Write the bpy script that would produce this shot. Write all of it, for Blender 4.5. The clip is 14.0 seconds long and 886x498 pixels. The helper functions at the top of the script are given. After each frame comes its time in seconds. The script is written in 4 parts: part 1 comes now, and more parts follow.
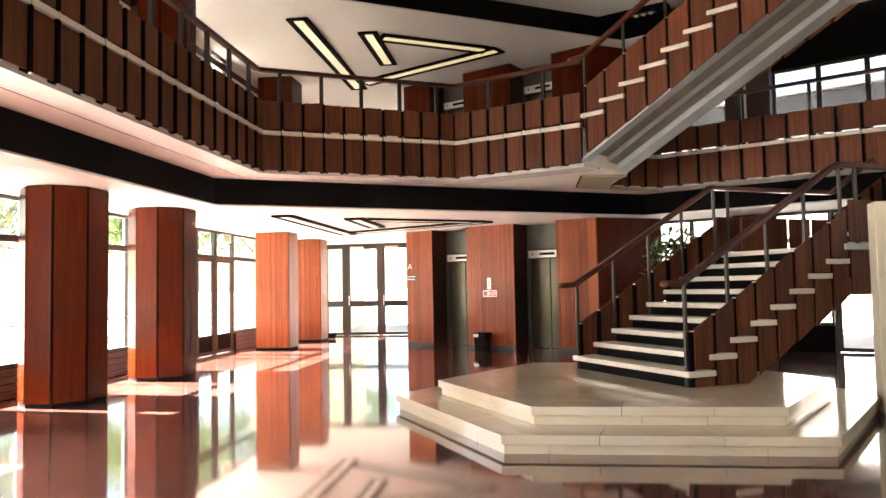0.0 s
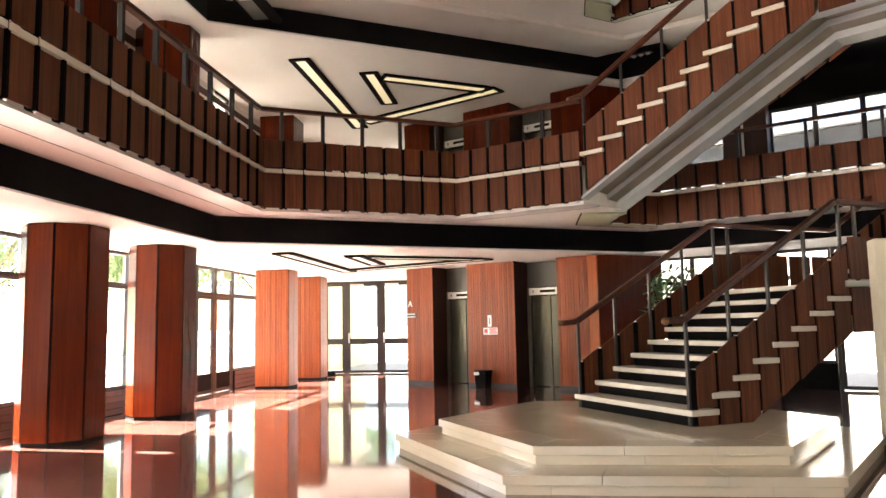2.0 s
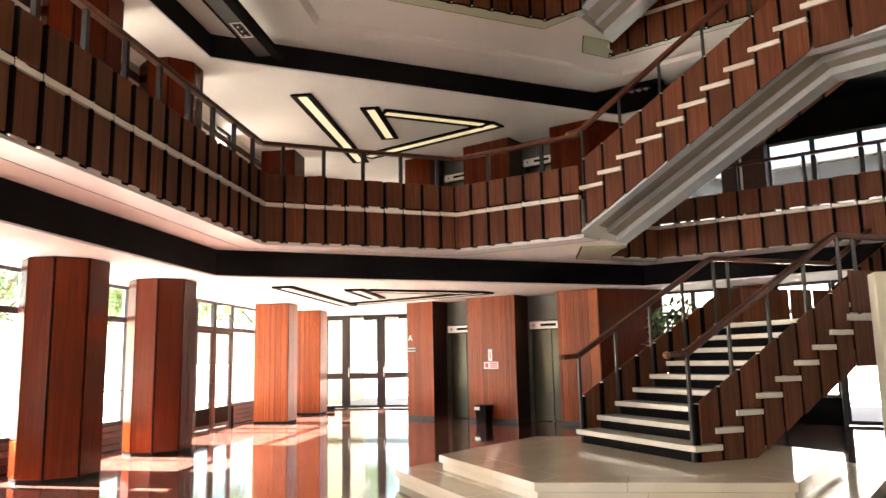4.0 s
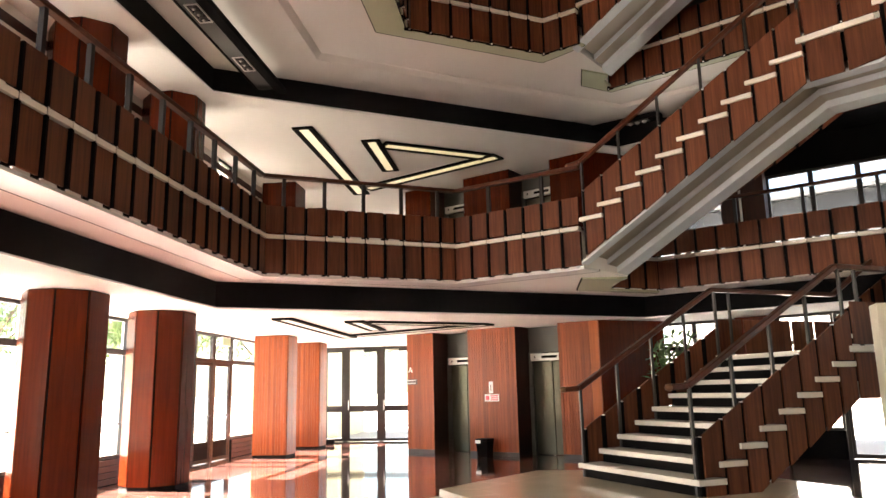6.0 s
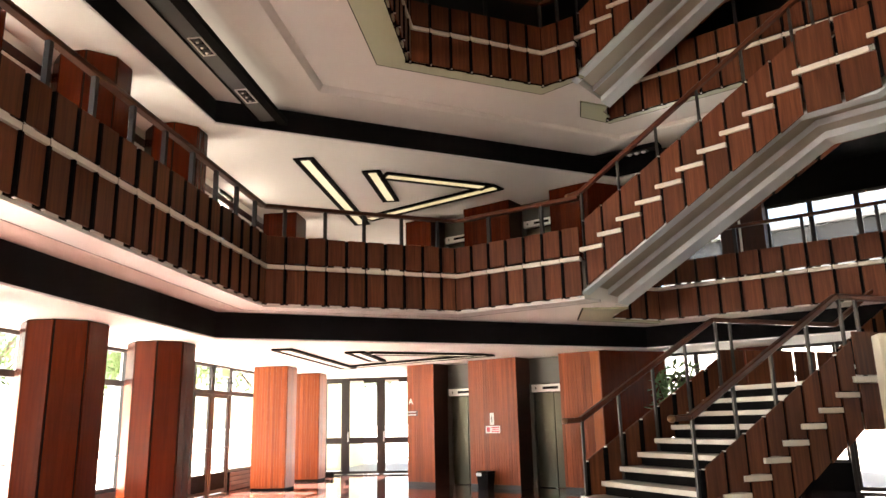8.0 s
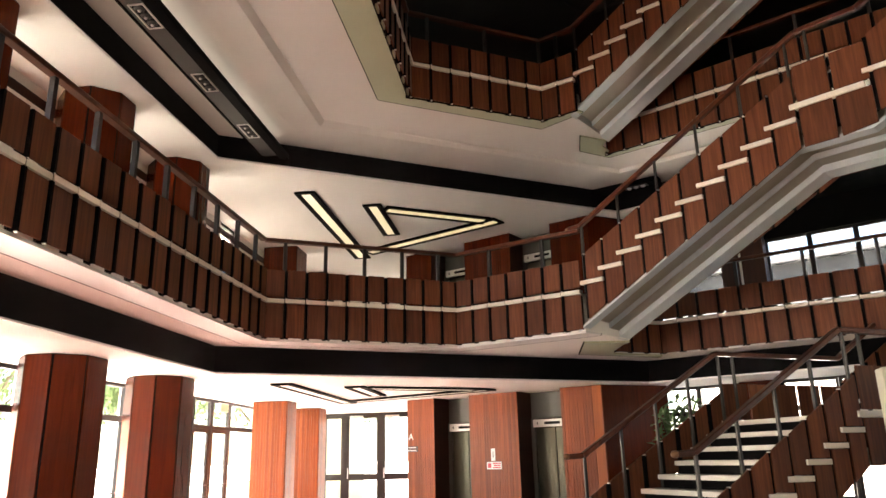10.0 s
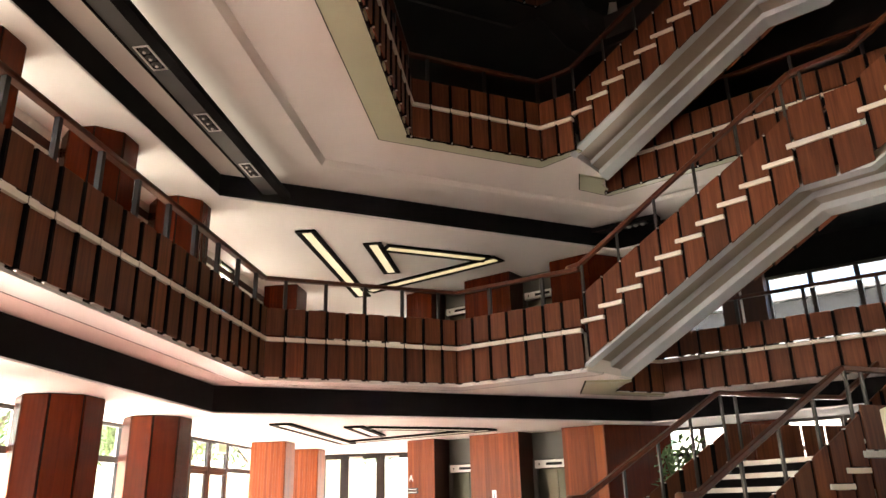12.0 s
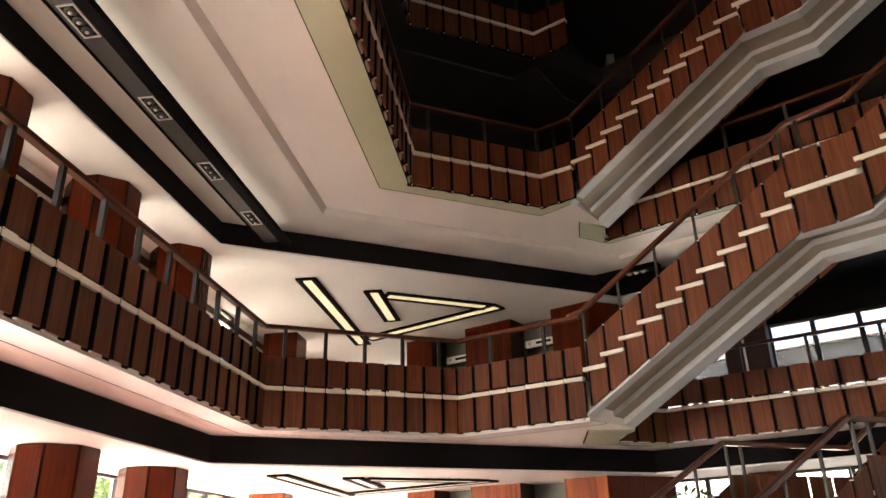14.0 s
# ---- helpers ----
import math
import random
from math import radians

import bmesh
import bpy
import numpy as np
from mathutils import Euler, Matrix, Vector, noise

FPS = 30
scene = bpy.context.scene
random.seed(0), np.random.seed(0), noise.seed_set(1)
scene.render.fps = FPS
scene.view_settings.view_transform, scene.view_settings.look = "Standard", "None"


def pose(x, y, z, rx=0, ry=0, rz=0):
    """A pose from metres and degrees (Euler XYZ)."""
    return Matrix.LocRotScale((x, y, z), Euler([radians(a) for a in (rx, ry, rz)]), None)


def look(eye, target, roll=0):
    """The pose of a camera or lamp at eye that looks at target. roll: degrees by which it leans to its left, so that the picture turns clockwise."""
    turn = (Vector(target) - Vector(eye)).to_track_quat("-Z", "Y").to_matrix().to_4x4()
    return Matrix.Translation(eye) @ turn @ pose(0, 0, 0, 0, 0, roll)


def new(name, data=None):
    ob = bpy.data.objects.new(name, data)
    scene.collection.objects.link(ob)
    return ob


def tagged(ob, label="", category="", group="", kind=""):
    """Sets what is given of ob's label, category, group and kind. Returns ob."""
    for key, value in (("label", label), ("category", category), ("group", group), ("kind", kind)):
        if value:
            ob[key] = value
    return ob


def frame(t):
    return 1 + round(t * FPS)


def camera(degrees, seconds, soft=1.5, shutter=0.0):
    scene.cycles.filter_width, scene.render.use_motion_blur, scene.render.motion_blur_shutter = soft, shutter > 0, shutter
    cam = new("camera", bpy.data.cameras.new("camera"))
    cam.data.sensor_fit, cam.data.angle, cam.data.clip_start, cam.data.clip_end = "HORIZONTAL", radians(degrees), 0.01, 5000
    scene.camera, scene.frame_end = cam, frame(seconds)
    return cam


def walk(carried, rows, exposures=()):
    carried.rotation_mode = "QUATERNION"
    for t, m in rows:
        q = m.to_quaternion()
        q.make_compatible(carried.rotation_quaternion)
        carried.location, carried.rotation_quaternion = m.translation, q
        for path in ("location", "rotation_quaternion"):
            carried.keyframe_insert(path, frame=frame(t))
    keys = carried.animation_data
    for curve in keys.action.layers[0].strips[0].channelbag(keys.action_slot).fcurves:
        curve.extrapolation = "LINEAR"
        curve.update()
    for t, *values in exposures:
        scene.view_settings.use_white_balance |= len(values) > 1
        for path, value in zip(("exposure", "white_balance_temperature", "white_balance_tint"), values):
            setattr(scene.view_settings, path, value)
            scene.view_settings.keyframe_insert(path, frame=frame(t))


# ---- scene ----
# camera on a tripod, tilting up; x to the right, y ahead along the window front
cam = camera(62.58, 14.0)
EYE = Vector((0.0, 0.0, 1.45))
# seconds, turn to the left, tilt up, roll
ROWS = [
    (0.0, 7.08, 3.03, -1.10),
    (0.5, 7.07, 3.77, -1.12),
    (1.0, 7.07, 4.51, -1.13),
    (1.5, 7.05, 5.37, -1.12),
    (2.0, 7.05, 5.96, -1.12),
    (2.5, 7.04, 6.49, -1.15),
    (3.0, 7.03, 7.21, -1.15),
    (5.5, 7.00, 10.45, -1.22),
    (6.0, 6.99, 11.08, -1.22),
    (6.5, 6.98, 11.80, -1.22),
    (7.0, 6.97, 12.43, -1.24),
    (7.5, 6.97, 12.95, -1.24),
    (8.0, 6.97, 13.45, -1.26),
    (10.5, 6.93, 16.79, -1.34),
    (11.0, 6.91, 17.50, -1.35),
    (11.5, 6.91, 18.34, -1.37),
    (12.0, 6.90, 19.09, -1.39),
    (12.5, 6.90, 19.70, -1.39),
    (13.0, 6.88, 20.57, -1.42),
    (13.5, 6.87, 21.66, -1.42),
    (14.0, 6.85, 22.83, -1.43),
]


def aim(turn, tilt, roll):
    a, b = radians(turn), radians(tilt)
    return look(EYE, EYE + Vector((-math.sin(a) * math.cos(b), math.cos(a) * math.cos(b), math.sin(b))), roll)


walk(cam, [(t, aim(turn, tilt, roll)) for t, turn, tilt, roll in ROWS], [(0.0, 4.65, 6900, 14), (14.0, 4.65, 6900, 14)])

# ---- light ----
world = bpy.data.worlds.new("sky")
scene.world = world
world.use_nodes = True
wn, wl = world.node_tree.nodes, world.node_tree.links
sky = wn.new("ShaderNodeTexSky")
sky.sky_type = "NISHITA"
sky.sun_disc = False
SUN = Vector((1.0, -0.11, -0.90)).normalized()
sky.sun_elevation = math.asin(-SUN.z)
sky.sun_rotation = math.atan2(-SUN.x, -SUN.y)
wl.new(sky.outputs[0], wn["Background"].inputs[0])
wn["Background"].inputs[1].default_value = 0.026
lamp = bpy.data.lights.new("sun", "SUN")
lamp.energy, lamp.angle, lamp.color = 5.0, radians(0.5), (1.0, 0.95, 0.87)
sun = new("sun", lamp)
sun.matrix_world = look(Vector((-20, 0, 20)), Vector((-20, 0, 20)) + SUN)
# added unseen fill lamp along the near window bays, brightening panels and dais
day = bpy.data.lights.new("window_fill_lamp", "AREA")
day.shape, day.size, day.size_y, day.energy, day.color = "RECTANGLE", 8.0, 2.2, 24.0, (1.0, 0.95, 0.88)
fill_lamp = new("window_fill_lamp", day)
fill_lamp.matrix_world = look(Vector((-7.25, 2.6, 1.6)), Vector((0.0, 2.6, 1.3)))

# ---- materials ----
def material(name):
    m = bpy.data.materials.new(name)
    m.use_nodes = True
    return m, m.node_tree.nodes, m.node_tree.links, m.node_tree.nodes["Principled BSDF"]


def plain(name, color, rough=0.6, metal=0.0, vary=0.08, scale=6.0, bump=0.02, fine=60.0):
    """A surface with blotches at one scale and grain at another."""
    m, n, l, b = material(name)
    co = n.new("ShaderNodeTexCoord")
    big, small = n.new("ShaderNodeTexNoise"), n.new("ShaderNodeTexNoise")
    big.inputs["Scale"].default_value, small.inputs["Scale"].default_value = scale, fine
    big.inputs["Detail"].default_value = 4
    l.new(co.outputs["Object"], big.inputs["Vector"]), l.new(co.outputs["Object"], small.inputs["Vector"])
    mix = n.new("ShaderNodeMix")
    mix.data_type = "RGBA"
    mix.inputs["A"].default_value = (*[c * (1 - vary) for c in color], 1)
    mix.inputs["B"].default_value = (*[min(1, c * (1 + vary)) for c in color], 1)
    l.new(big.outputs["Fac"], mix.inputs["Factor"])
    l.new(mix.outputs["Result"], b.inputs["Base Color"])
    mr = n.new("ShaderNodeMapRange")
    mr.inputs["To Min"].default_value, mr.inputs["To Max"].default_value = rough * 0.85, min(1, rough * 1.15)
    l.new(big.outputs["Fac"], mr.inputs["Value"]), l.new(mr.outputs[0], b.inputs["Roughness"])
    b.inputs["Metallic"].default_value = metal
    bp = n.new("ShaderNodeBump")
    bp.inputs["Strength"].default_value, bp.inputs["Distance"].default_value = 0.3, bump * 0.1
    l.new(small.outputs["Fac"], bp.inputs["Height"]), l.new(bp.outputs[0], b.inputs["Normal"])
    return m


def veneer(name, dark, light, rough=0.35, stripes=0.0, coat=0.2, gloss=0.5):
    """Wood veneer with upright grain; each sheet differs a little. stripes: boards a metre, as fine grooves."""
    m, n, l, b = material(name)
    co, oi = n.new("ShaderNodeTexCoord"), n.new("ShaderNodeObjectInfo")
    shift = n.new("ShaderNodeVectorMath")
    shift.operation = "MULTIPLY_ADD"
    comb = n.new("ShaderNodeCombineXYZ")
    l.new(oi.outputs["Random"], comb.inputs[0]), l.new(oi.outputs["Random"], comb.inputs[2])
    l.new(comb.outputs[0], shift.inputs[0])
    shift.inputs[1].default_value = (37, 0, 11)
    l.new(co.outputs["Object"], shift.inputs[2])
    mp = n.new("ShaderNodeMapping")
    mp.inputs["Scale"].default_value = (22, 22, 0.9)
    l.new(shift.outputs[0], mp.inputs["Vector"])
    grain, fine = n.new("ShaderNodeTexNoise"), n.new("ShaderNodeTexNoise")
    grain.inputs["Scale"].default_value, grain.inputs["Detail"].default_value, grain.inputs["Distortion"].default_value = 1.0, 5, 0.6
    fine.inputs["Scale"].default_value, fine.inputs["Detail"].default_value = 5.0, 3
    l.new(mp.outputs[0], grain.inputs["Vector"]), l.new(mp.outputs[0], fine.inputs["Vector"])
    add = n.new("ShaderNodeMath")
    add.operation = "MULTIPLY_ADD"
    add.inputs[1].default_value = 0.35
    l.new(fine.outputs["Fac"], add.inputs[0]), l.new(grain.outputs["Fac"], add.inputs[2])
    ramp = n.new("ShaderNodeValToRGB")
    ramp.color_ramp.elements[0].position, ramp.color_ramp.elements[1].position = 0.25, 1.1 - 0.1
    ramp.color_ramp.elements[0].color, ramp.color_ramp.elements[1].color = (*dark, 1), (*light, 1)
    l.new(add.outputs[0], ramp.inputs[0])
    hsv = n.new("ShaderNodeHueSaturation")
    mr = n.new("ShaderNodeMapRange")
    mr.inputs["To Min"].default_value, mr.inputs["To Max"].default_value = 0.75, 1.2
    l.new(oi.outputs["Random"], mr.inputs["Value"]), l.new(mr.outputs[0], hsv.inputs["Value"])
    l.new(ramp.outputs[0], hsv.inputs["Color"])
    colour = hsv.outputs[0]
    if stripes:
        sep, fr, gt = n.new("ShaderNodeSeparateXYZ"), n.new("ShaderNodeMath"), n.new("ShaderNodeMath")
        sc = n.new("ShaderNodeMath")
        sc.operation, fr.operation, gt.operation = "MULTIPLY", "FRACT", "LESS_THAN"
        sc.inputs[1].default_value, gt.inputs[1].default_value = stripes, 0.1
        l.new(co.outputs["Object"], sep.inputs[0]), l.new(sep.outputs[0], sc.inputs[0]), l.new(sc.outputs[0], fr.inputs[0]), l.new(fr.outputs[0], gt.inputs[0])
        mix = n.new("ShaderNodeMix")
        mix.data_type = "RGBA"
        mix.inputs["B"].default_value = (*[c * 0.45 for c in dark], 1)
        l.new(gt.outputs[0], mix.inputs["Factor"]), l.new(colour, mix.inputs["A"])
        colour = mix.outputs["Result"]
    l.new(colour, b.inputs["Base Color"])
    b.inputs["Roughness"].default_value = rough
    b.inputs["Coat Weight"].default_value, b.inputs["Coat Roughness"].default_value = coat, 0.15
    b.inputs["Specular IOR Level"].default_value = gloss
    bp = n.new("ShaderNodeBump")
    bp.inputs["Strength"].default_value, bp.inputs["Distance"].default_value = 0.15, 0.002
    l.new(add.outputs[0], bp.inputs["Height"]), l.new(bp.outputs[0], b.inputs["Normal"])
    return m


def floor_stone(name, tint, tile=0.6, rough=0.08):
    """Polished dark red stone with speckles and tile joints."""
    m, n, l, b = material(name)
    co = n.new("ShaderNodeTexCoord")
    vor, noi, big = n.new("ShaderNodeTexVoronoi"), n.new("ShaderNodeTexNoise"), n.new("ShaderNodeTexNoise")
    vor.inputs["Scale"].default_value = 55
    noi.inputs["Scale"].default_value, noi.inputs["Detail"].default_value = 90, 4
    big.inputs["Scale"].default_value, big.inputs["Detail"].default_value = 0.7, 5
    br = n.new("ShaderNodeTexBrick")
    br.inputs["Scale"].default_value = 1.0
    br.inputs["Brick Width"].default_value, br.inputs["Row Height"].default_value = tile, tile
    br.inputs["Mortar Size"].default_value, br.inputs["Mortar Smooth"].default_value = 0.003, 0.0
    br.offset = 0.0
    br.inputs["Color1"].default_value, br.inputs["Color2"].default_value, br.inputs["Mortar"].default_value = (0.85, 0.85, 0.85, 1), (1.1, 1.1, 1.1, 1), (0.6, 0.6, 0.6, 1)
    for t in (vor, noi, big, br):
        l.new(co.outputs["Object"], t.inputs["Vector"])
    ramp = n.new("ShaderNodeValToRGB")
    e = ramp.color_ramp.elements
    e[0].position, e[0].color = 0.25, (*[c * 0.45 for c in tint], 1)
    e[1].position, e[1].color = 0.75, (*[c * 1.5 for c in tint], 1)
    l.new(noi.outputs["Fac"], ramp.inputs[0])
    mul = n.new("ShaderNodeMix")
    mul.data_type, mul.blend_type = "RGBA", "MULTIPLY"
    mul.inputs["Factor"].default_value = 1.0
    l.new(ramp.outputs[0], mul.inputs["A"]), l.new(br.outputs["Color"], mul.inputs["B"])
    l.new(mul.outputs["Result"], b.inputs["Base Color"])
    mr = n.new("ShaderNodeMapRange")
    mr.inputs["From Min"].default_value, mr.inputs["From Max"].default_value = 0.35, 0.7
    mr.inputs["To Min"].default_value, mr.inputs["To Max"].default_value = rough, rough * 1.8
    l.new(big.outputs["Fac"], mr.inputs["Value"]), l.new(mr.outputs[0], b.inputs["Roughness"])
    bp = n.new("ShaderNodeBump")
    bp.inputs["Strength"].default_value, bp.inputs["Distance"].default_value = 0.09, 0.002
    wave = n.new("ShaderNodeTexNoise")
    wave.inputs["Scale"].default_value, wave.inputs["Detail"].default_value = 26, 4
    l.new(co.outputs["Object"], wave.inputs["Vector"])
    l.new(wave.outputs["Fac"], bp.inputs["Height"]), l.new(bp.outputs[0], b.inputs["Normal"]), l.new(bp.outputs[0], b.inputs["Coat Normal"])
    b.inputs["Specular IOR Level"].default_value = 0.55
    b.inputs["Coat Weight"].default_value, b.inputs["Coat Roughness"].default_value, b.inputs["Coat IOR"].default_value = 0.6, 0.02, 1.5
    return m


def glowing(name, color, strength):
    m, n, l, b = material(name)
    b.inputs["Base Color"].default_value = (0.8, 0.8, 0.75, 1)
    b.inputs["Emission Color"].default_value = (*color, 1)
    b.inputs["Emission Strength"].default_value = strength
    return m


def glazing(name):
    m, n, l, b = material(name)
    b.inputs["Base Color"].default_value = (0.98, 1, 0.99, 1)
    b.inputs["Transmission Weight"].default_value, b.inputs["Roughness"].default_value, b.inputs["IOR"].default_value = 1.0, 0.0, 1.1
    return m


WOOD = veneer("balcony_veneer", (0.045, 0.012, 0.005), (0.19, 0.060, 0.024), 0.5, coat=0.0, gloss=0.22)
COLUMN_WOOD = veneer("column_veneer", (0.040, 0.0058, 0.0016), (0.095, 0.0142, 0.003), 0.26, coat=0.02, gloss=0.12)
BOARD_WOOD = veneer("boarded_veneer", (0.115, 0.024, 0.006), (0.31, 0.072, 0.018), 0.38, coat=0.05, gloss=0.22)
# lighter orange: the light caught by the lift wall corner, put into the veneer
LIT_CORNER_WOOD = veneer("lit_corner_veneer", (0.20, 0.05, 0.011), (0.36, 0.095, 0.022), 0.35, coat=0.05, gloss=0.22)
DARK_WOOD = veneer("dark_veneer", (0.020, 0.006, 0.004), (0.065, 0.018, 0.009), 0.45, coat=0.05, gloss=0.3)
RAIL_WOOD = veneer("handrail_wood", (0.042, 0.011, 0.005), (0.12, 0.034, 0.012), 0.33, coat=0.1, gloss=0.3)
FLOOR = floor_stone("polished_red_stone", (0.17, 0.078, 0.064), rough=0.055)
GALLERY = floor_stone("polished_brown_stone", (0.11, 0.075, 0.055), rough=0.12)
JOINT = plain("dark_mortar", (0.16, 0.13, 0.10), 0.9)
MARBLE = plain("cream_marble", (0.68, 0.60, 0.47), 0.07, vary=0.12, scale=2.5, bump=0.01)
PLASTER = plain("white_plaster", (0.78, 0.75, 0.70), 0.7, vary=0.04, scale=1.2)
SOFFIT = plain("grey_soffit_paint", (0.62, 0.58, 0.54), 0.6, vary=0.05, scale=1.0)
BORDER = plain("green_grey_metal", (0.38, 0.40, 0.27), 0.4, 0.0, vary=0.06, scale=2)
BLACK = plain("black_paint", (0.004, 0.0035, 0.0035), 0.75, vary=0.2, scale=3)
BLACK.node_tree.nodes["Principled BSDF"].inputs["Specular IOR Level"].default_value = 0.08
STEEL = plain("dark_bronze_steel", (0.06, 0.057, 0.055), 0.4, 0.6, vary=0.15, scale=8)
# gallery post steel, coloured near black to hold the shade it stands in
SHADED_POST = plain("shaded_post_steel", (0.014, 0.012, 0.011), 0.5, vary=0.2, scale=6)
FRAME = plain("window_frame_bronze", (0.035, 0.030, 0.027), 0.45, 0.4, vary=0.2, scale=6)
TREAD = plain("white_tread_stone", (0.72, 0.68, 0.60), 0.35, vary=0.06, scale=5)
ALU = plain("satin_aluminium", (0.70, 0.68, 0.66), 0.5, 0.5, vary=0.05, scale=2)
CLIP = plain("pale_metal_clip", (0.75, 0.73, 0.70), 0.3, 0.7)
LIFT_STEEL = plain("brushed_lift_steel", (0.09, 0.085, 0.06), 0.3, 0.9, vary=0.05, scale=1)
WALL = plain("off_white_wall", (0.70, 0.66, 0.58), 0.7, vary=0.05, scale=1)
CREAM = plain("cream_painted_wall", (0.72, 0.66, 0.52), 0.55, vary=0.04, scale=2)
# near-black tone that carries the shade of the upper storeys in its colour
UPPER_SHADE = plain("upper_shade_tone", (0.03, 0.026, 0.024), 0.7, vary=0.15, scale=1)
PAVING = plain("pale_paving", (0.42, 0.40, 0.37), 0.8, vary=0.1, scale=0.5)
GLASS = glazing("clear_glass")
TUBE = glowing("lit_tube", (1.0, 0.82, 0.42), 0.025)
DULL_TUBE = glowing("faint_tube", (1.0, 0.82, 0.5), 0.016)
COVE = glowing("cove_tube", (1.0, 0.92, 0.79), 0.085)
PALE_SIGN = plain("pale_sign_plastic", (0.75, 0.75, 0.70), 0.4)


# ---- builders ----
def heading(a):
    return Vector((math.sin(radians(a)), math.cos(radians(a))))


def place(x, y, z, a=90):
    """A frame whose x runs along the heading a (0: ahead, 90: to the right)."""
    return pose(x, y, z, 0, 0, 90 - a)


def box(bm, x0, x1, y0, y1, z0, z1, bevel=0.0):
    made = bmesh.ops.create_cube(bm, size=1, matrix=Matrix.Translation(((x0 + x1) / 2, (y0 + y1) / 2, (z0 + z1) / 2)) @ Matrix.Diagonal((x1 - x0, y1 - y0, z1 - z0, 1)))
    if bevel:
        edges = {e for v in made["verts"] for e in v.link_edges}
        bmesh.ops.bevel(bm, geom=list(edges), offset=bevel, segments=2, affect="EDGES", profile=0.5)
    return bm


def prism(bm, outline, z0, z1):
    """An upright body over an outline in the plan."""
    low = [bm.verts.new((x, y, z0)) for x, y in outline]
    high = [bm.verts.new((x, y, z1)) for x, y in outline]
    n = len(outline)
    faces = [bm.faces.new(low[::-1]), bm.faces.new(high)]
    faces += [bm.faces.new((low[i], low[(i + 1) % n], high[(i + 1) % n], high[i])) for i in range(n)]
    for f in faces:
        f.normal_update()
    bmesh.ops.triangulate(bm, faces=faces[:2])
    bmesh.ops.recalc_face_normals(bm, faces=bm.faces[:])
    return bm


def extrude_side(bm, outline, y0, y1):
    """A body over an outline in x and z, from y0 to y1."""
    a = [bm.verts.new((x, y0, z)) for x, z in outline]
    b = [bm.verts.new((x, y1, z)) for x, z in outline]
    n = len(outline)
    faces = [bm.faces.new(a), bm.faces.new(b[::-1])]
    faces += [bm.faces.new((a[(i + 1) % n], a[i], b[i], b[(i + 1) % n])) for i in range(n)]
    for f in faces:
        f.normal_update()
    bmesh.ops.triangulate(bm, faces=faces[:2])
    bmesh.ops.recalc_face_normals(bm, faces=bm.faces[:])
    return bm


def rod(bm, a, b, r, sides=10):
    a, b = Vector(a), Vector(b)
    m = Matrix.Translation((a + b) / 2) @ (b - a).to_track_quat("Z", "Y").to_matrix().to_4x4()
    bmesh.ops.create_cone(bm, cap_ends=True, segments=sides, radius1=r, radius2=r, depth=(b - a).length, matrix=m)
    return bm


def bar(bm, a, b, w, h):
    """A square bar from a to b, w wide and h high."""
    a, b = Vector(a), Vector(b)
    m = Matrix.Translation((a + b) / 2) @ (b - a).to_track_quat("X", "Z").to_matrix().to_4x4() @ Matrix.Diagonal(((b - a).length, w, h, 1))
    made = bmesh.ops.create_cube(bm, size=1, matrix=m)
    edges = {e for v in made["verts"] for e in v.link_edges}
    bmesh.ops.bevel(bm, geom=list(edges), offset=min(w, h) * 0.15, segments=1, affect="EDGES")
    return bm


def mesh_of(name, bm, mat):
    data = bpy.data.meshes.new(name)
    bm.to_mesh(data)
    bm.free()
    data.materials.append(mat)
    return data


def part(name, bm, mat, parent, label=""):
    ob = new(name, mesh_of(name, bm, mat))
    ob.parent = parent
    return tagged(ob, label)


def piece(name, data, parent, m=None):
    """One more object on a mesh that it shares."""
    ob = new(name, data)
    ob.parent = parent
    if m is not None:
        ob.matrix_basis = m
    return ob


def thing(name, m, label, category, group="", kind=""):
    ob = new(name)
    ob.empty_display_size = 0.1
    ob.matrix_basis = m
    return tagged(ob, label, category, group, kind)


def body(name, bm, mat, label, category, kind="structure", m=None):
    ob = new(name, mesh_of(name, bm, mat))
    if m is not None:
        ob.matrix_basis = m
    return tagged(ob, label, category, "", kind)


B = bmesh.new

# ---- the large structure ----
CEIL, SOF, LEVEL, STOREY, RISER = 2.885, 3.30, 3.89, 3.75, 0.1705
BACK, RIGHT, FRONT = 22.66, 10.0, -7.0

ground = body("ground", box(B(), -2000, 2000, -2000, 2000, -0.4, -0.06), PAVING, "pale outdoor paving running off to the horizon", "ground")
floor = body("floor", prism(B(), [(-7.5, FRONT), (RIGHT, FRONT), (RIGHT, 13.462), (2.7, 17.724), (2.7, 18.886), (-3.0, 21.307), (-3.0, BACK + 0.1), (-7.5, BACK + 0.1)], -0.3, 0.0), FLOOR, "polished dark red stone floor with mirror gloss", "floor")


def ring(void, z0, z1):
    """A slab over the whole plan but for the void, whose outline runs from the left front to the right front."""
    outer = [(RIGHT, FRONT), (RIGHT, 13.462), (2.7, 17.627), (2.7, 18.983), (-2.9, 21.501), (-2.9, BACK + 0.1), (-7.5, BACK + 0.1), (-7.5, FRONT)]
    return prism(B(), outer + void, z0, z1)


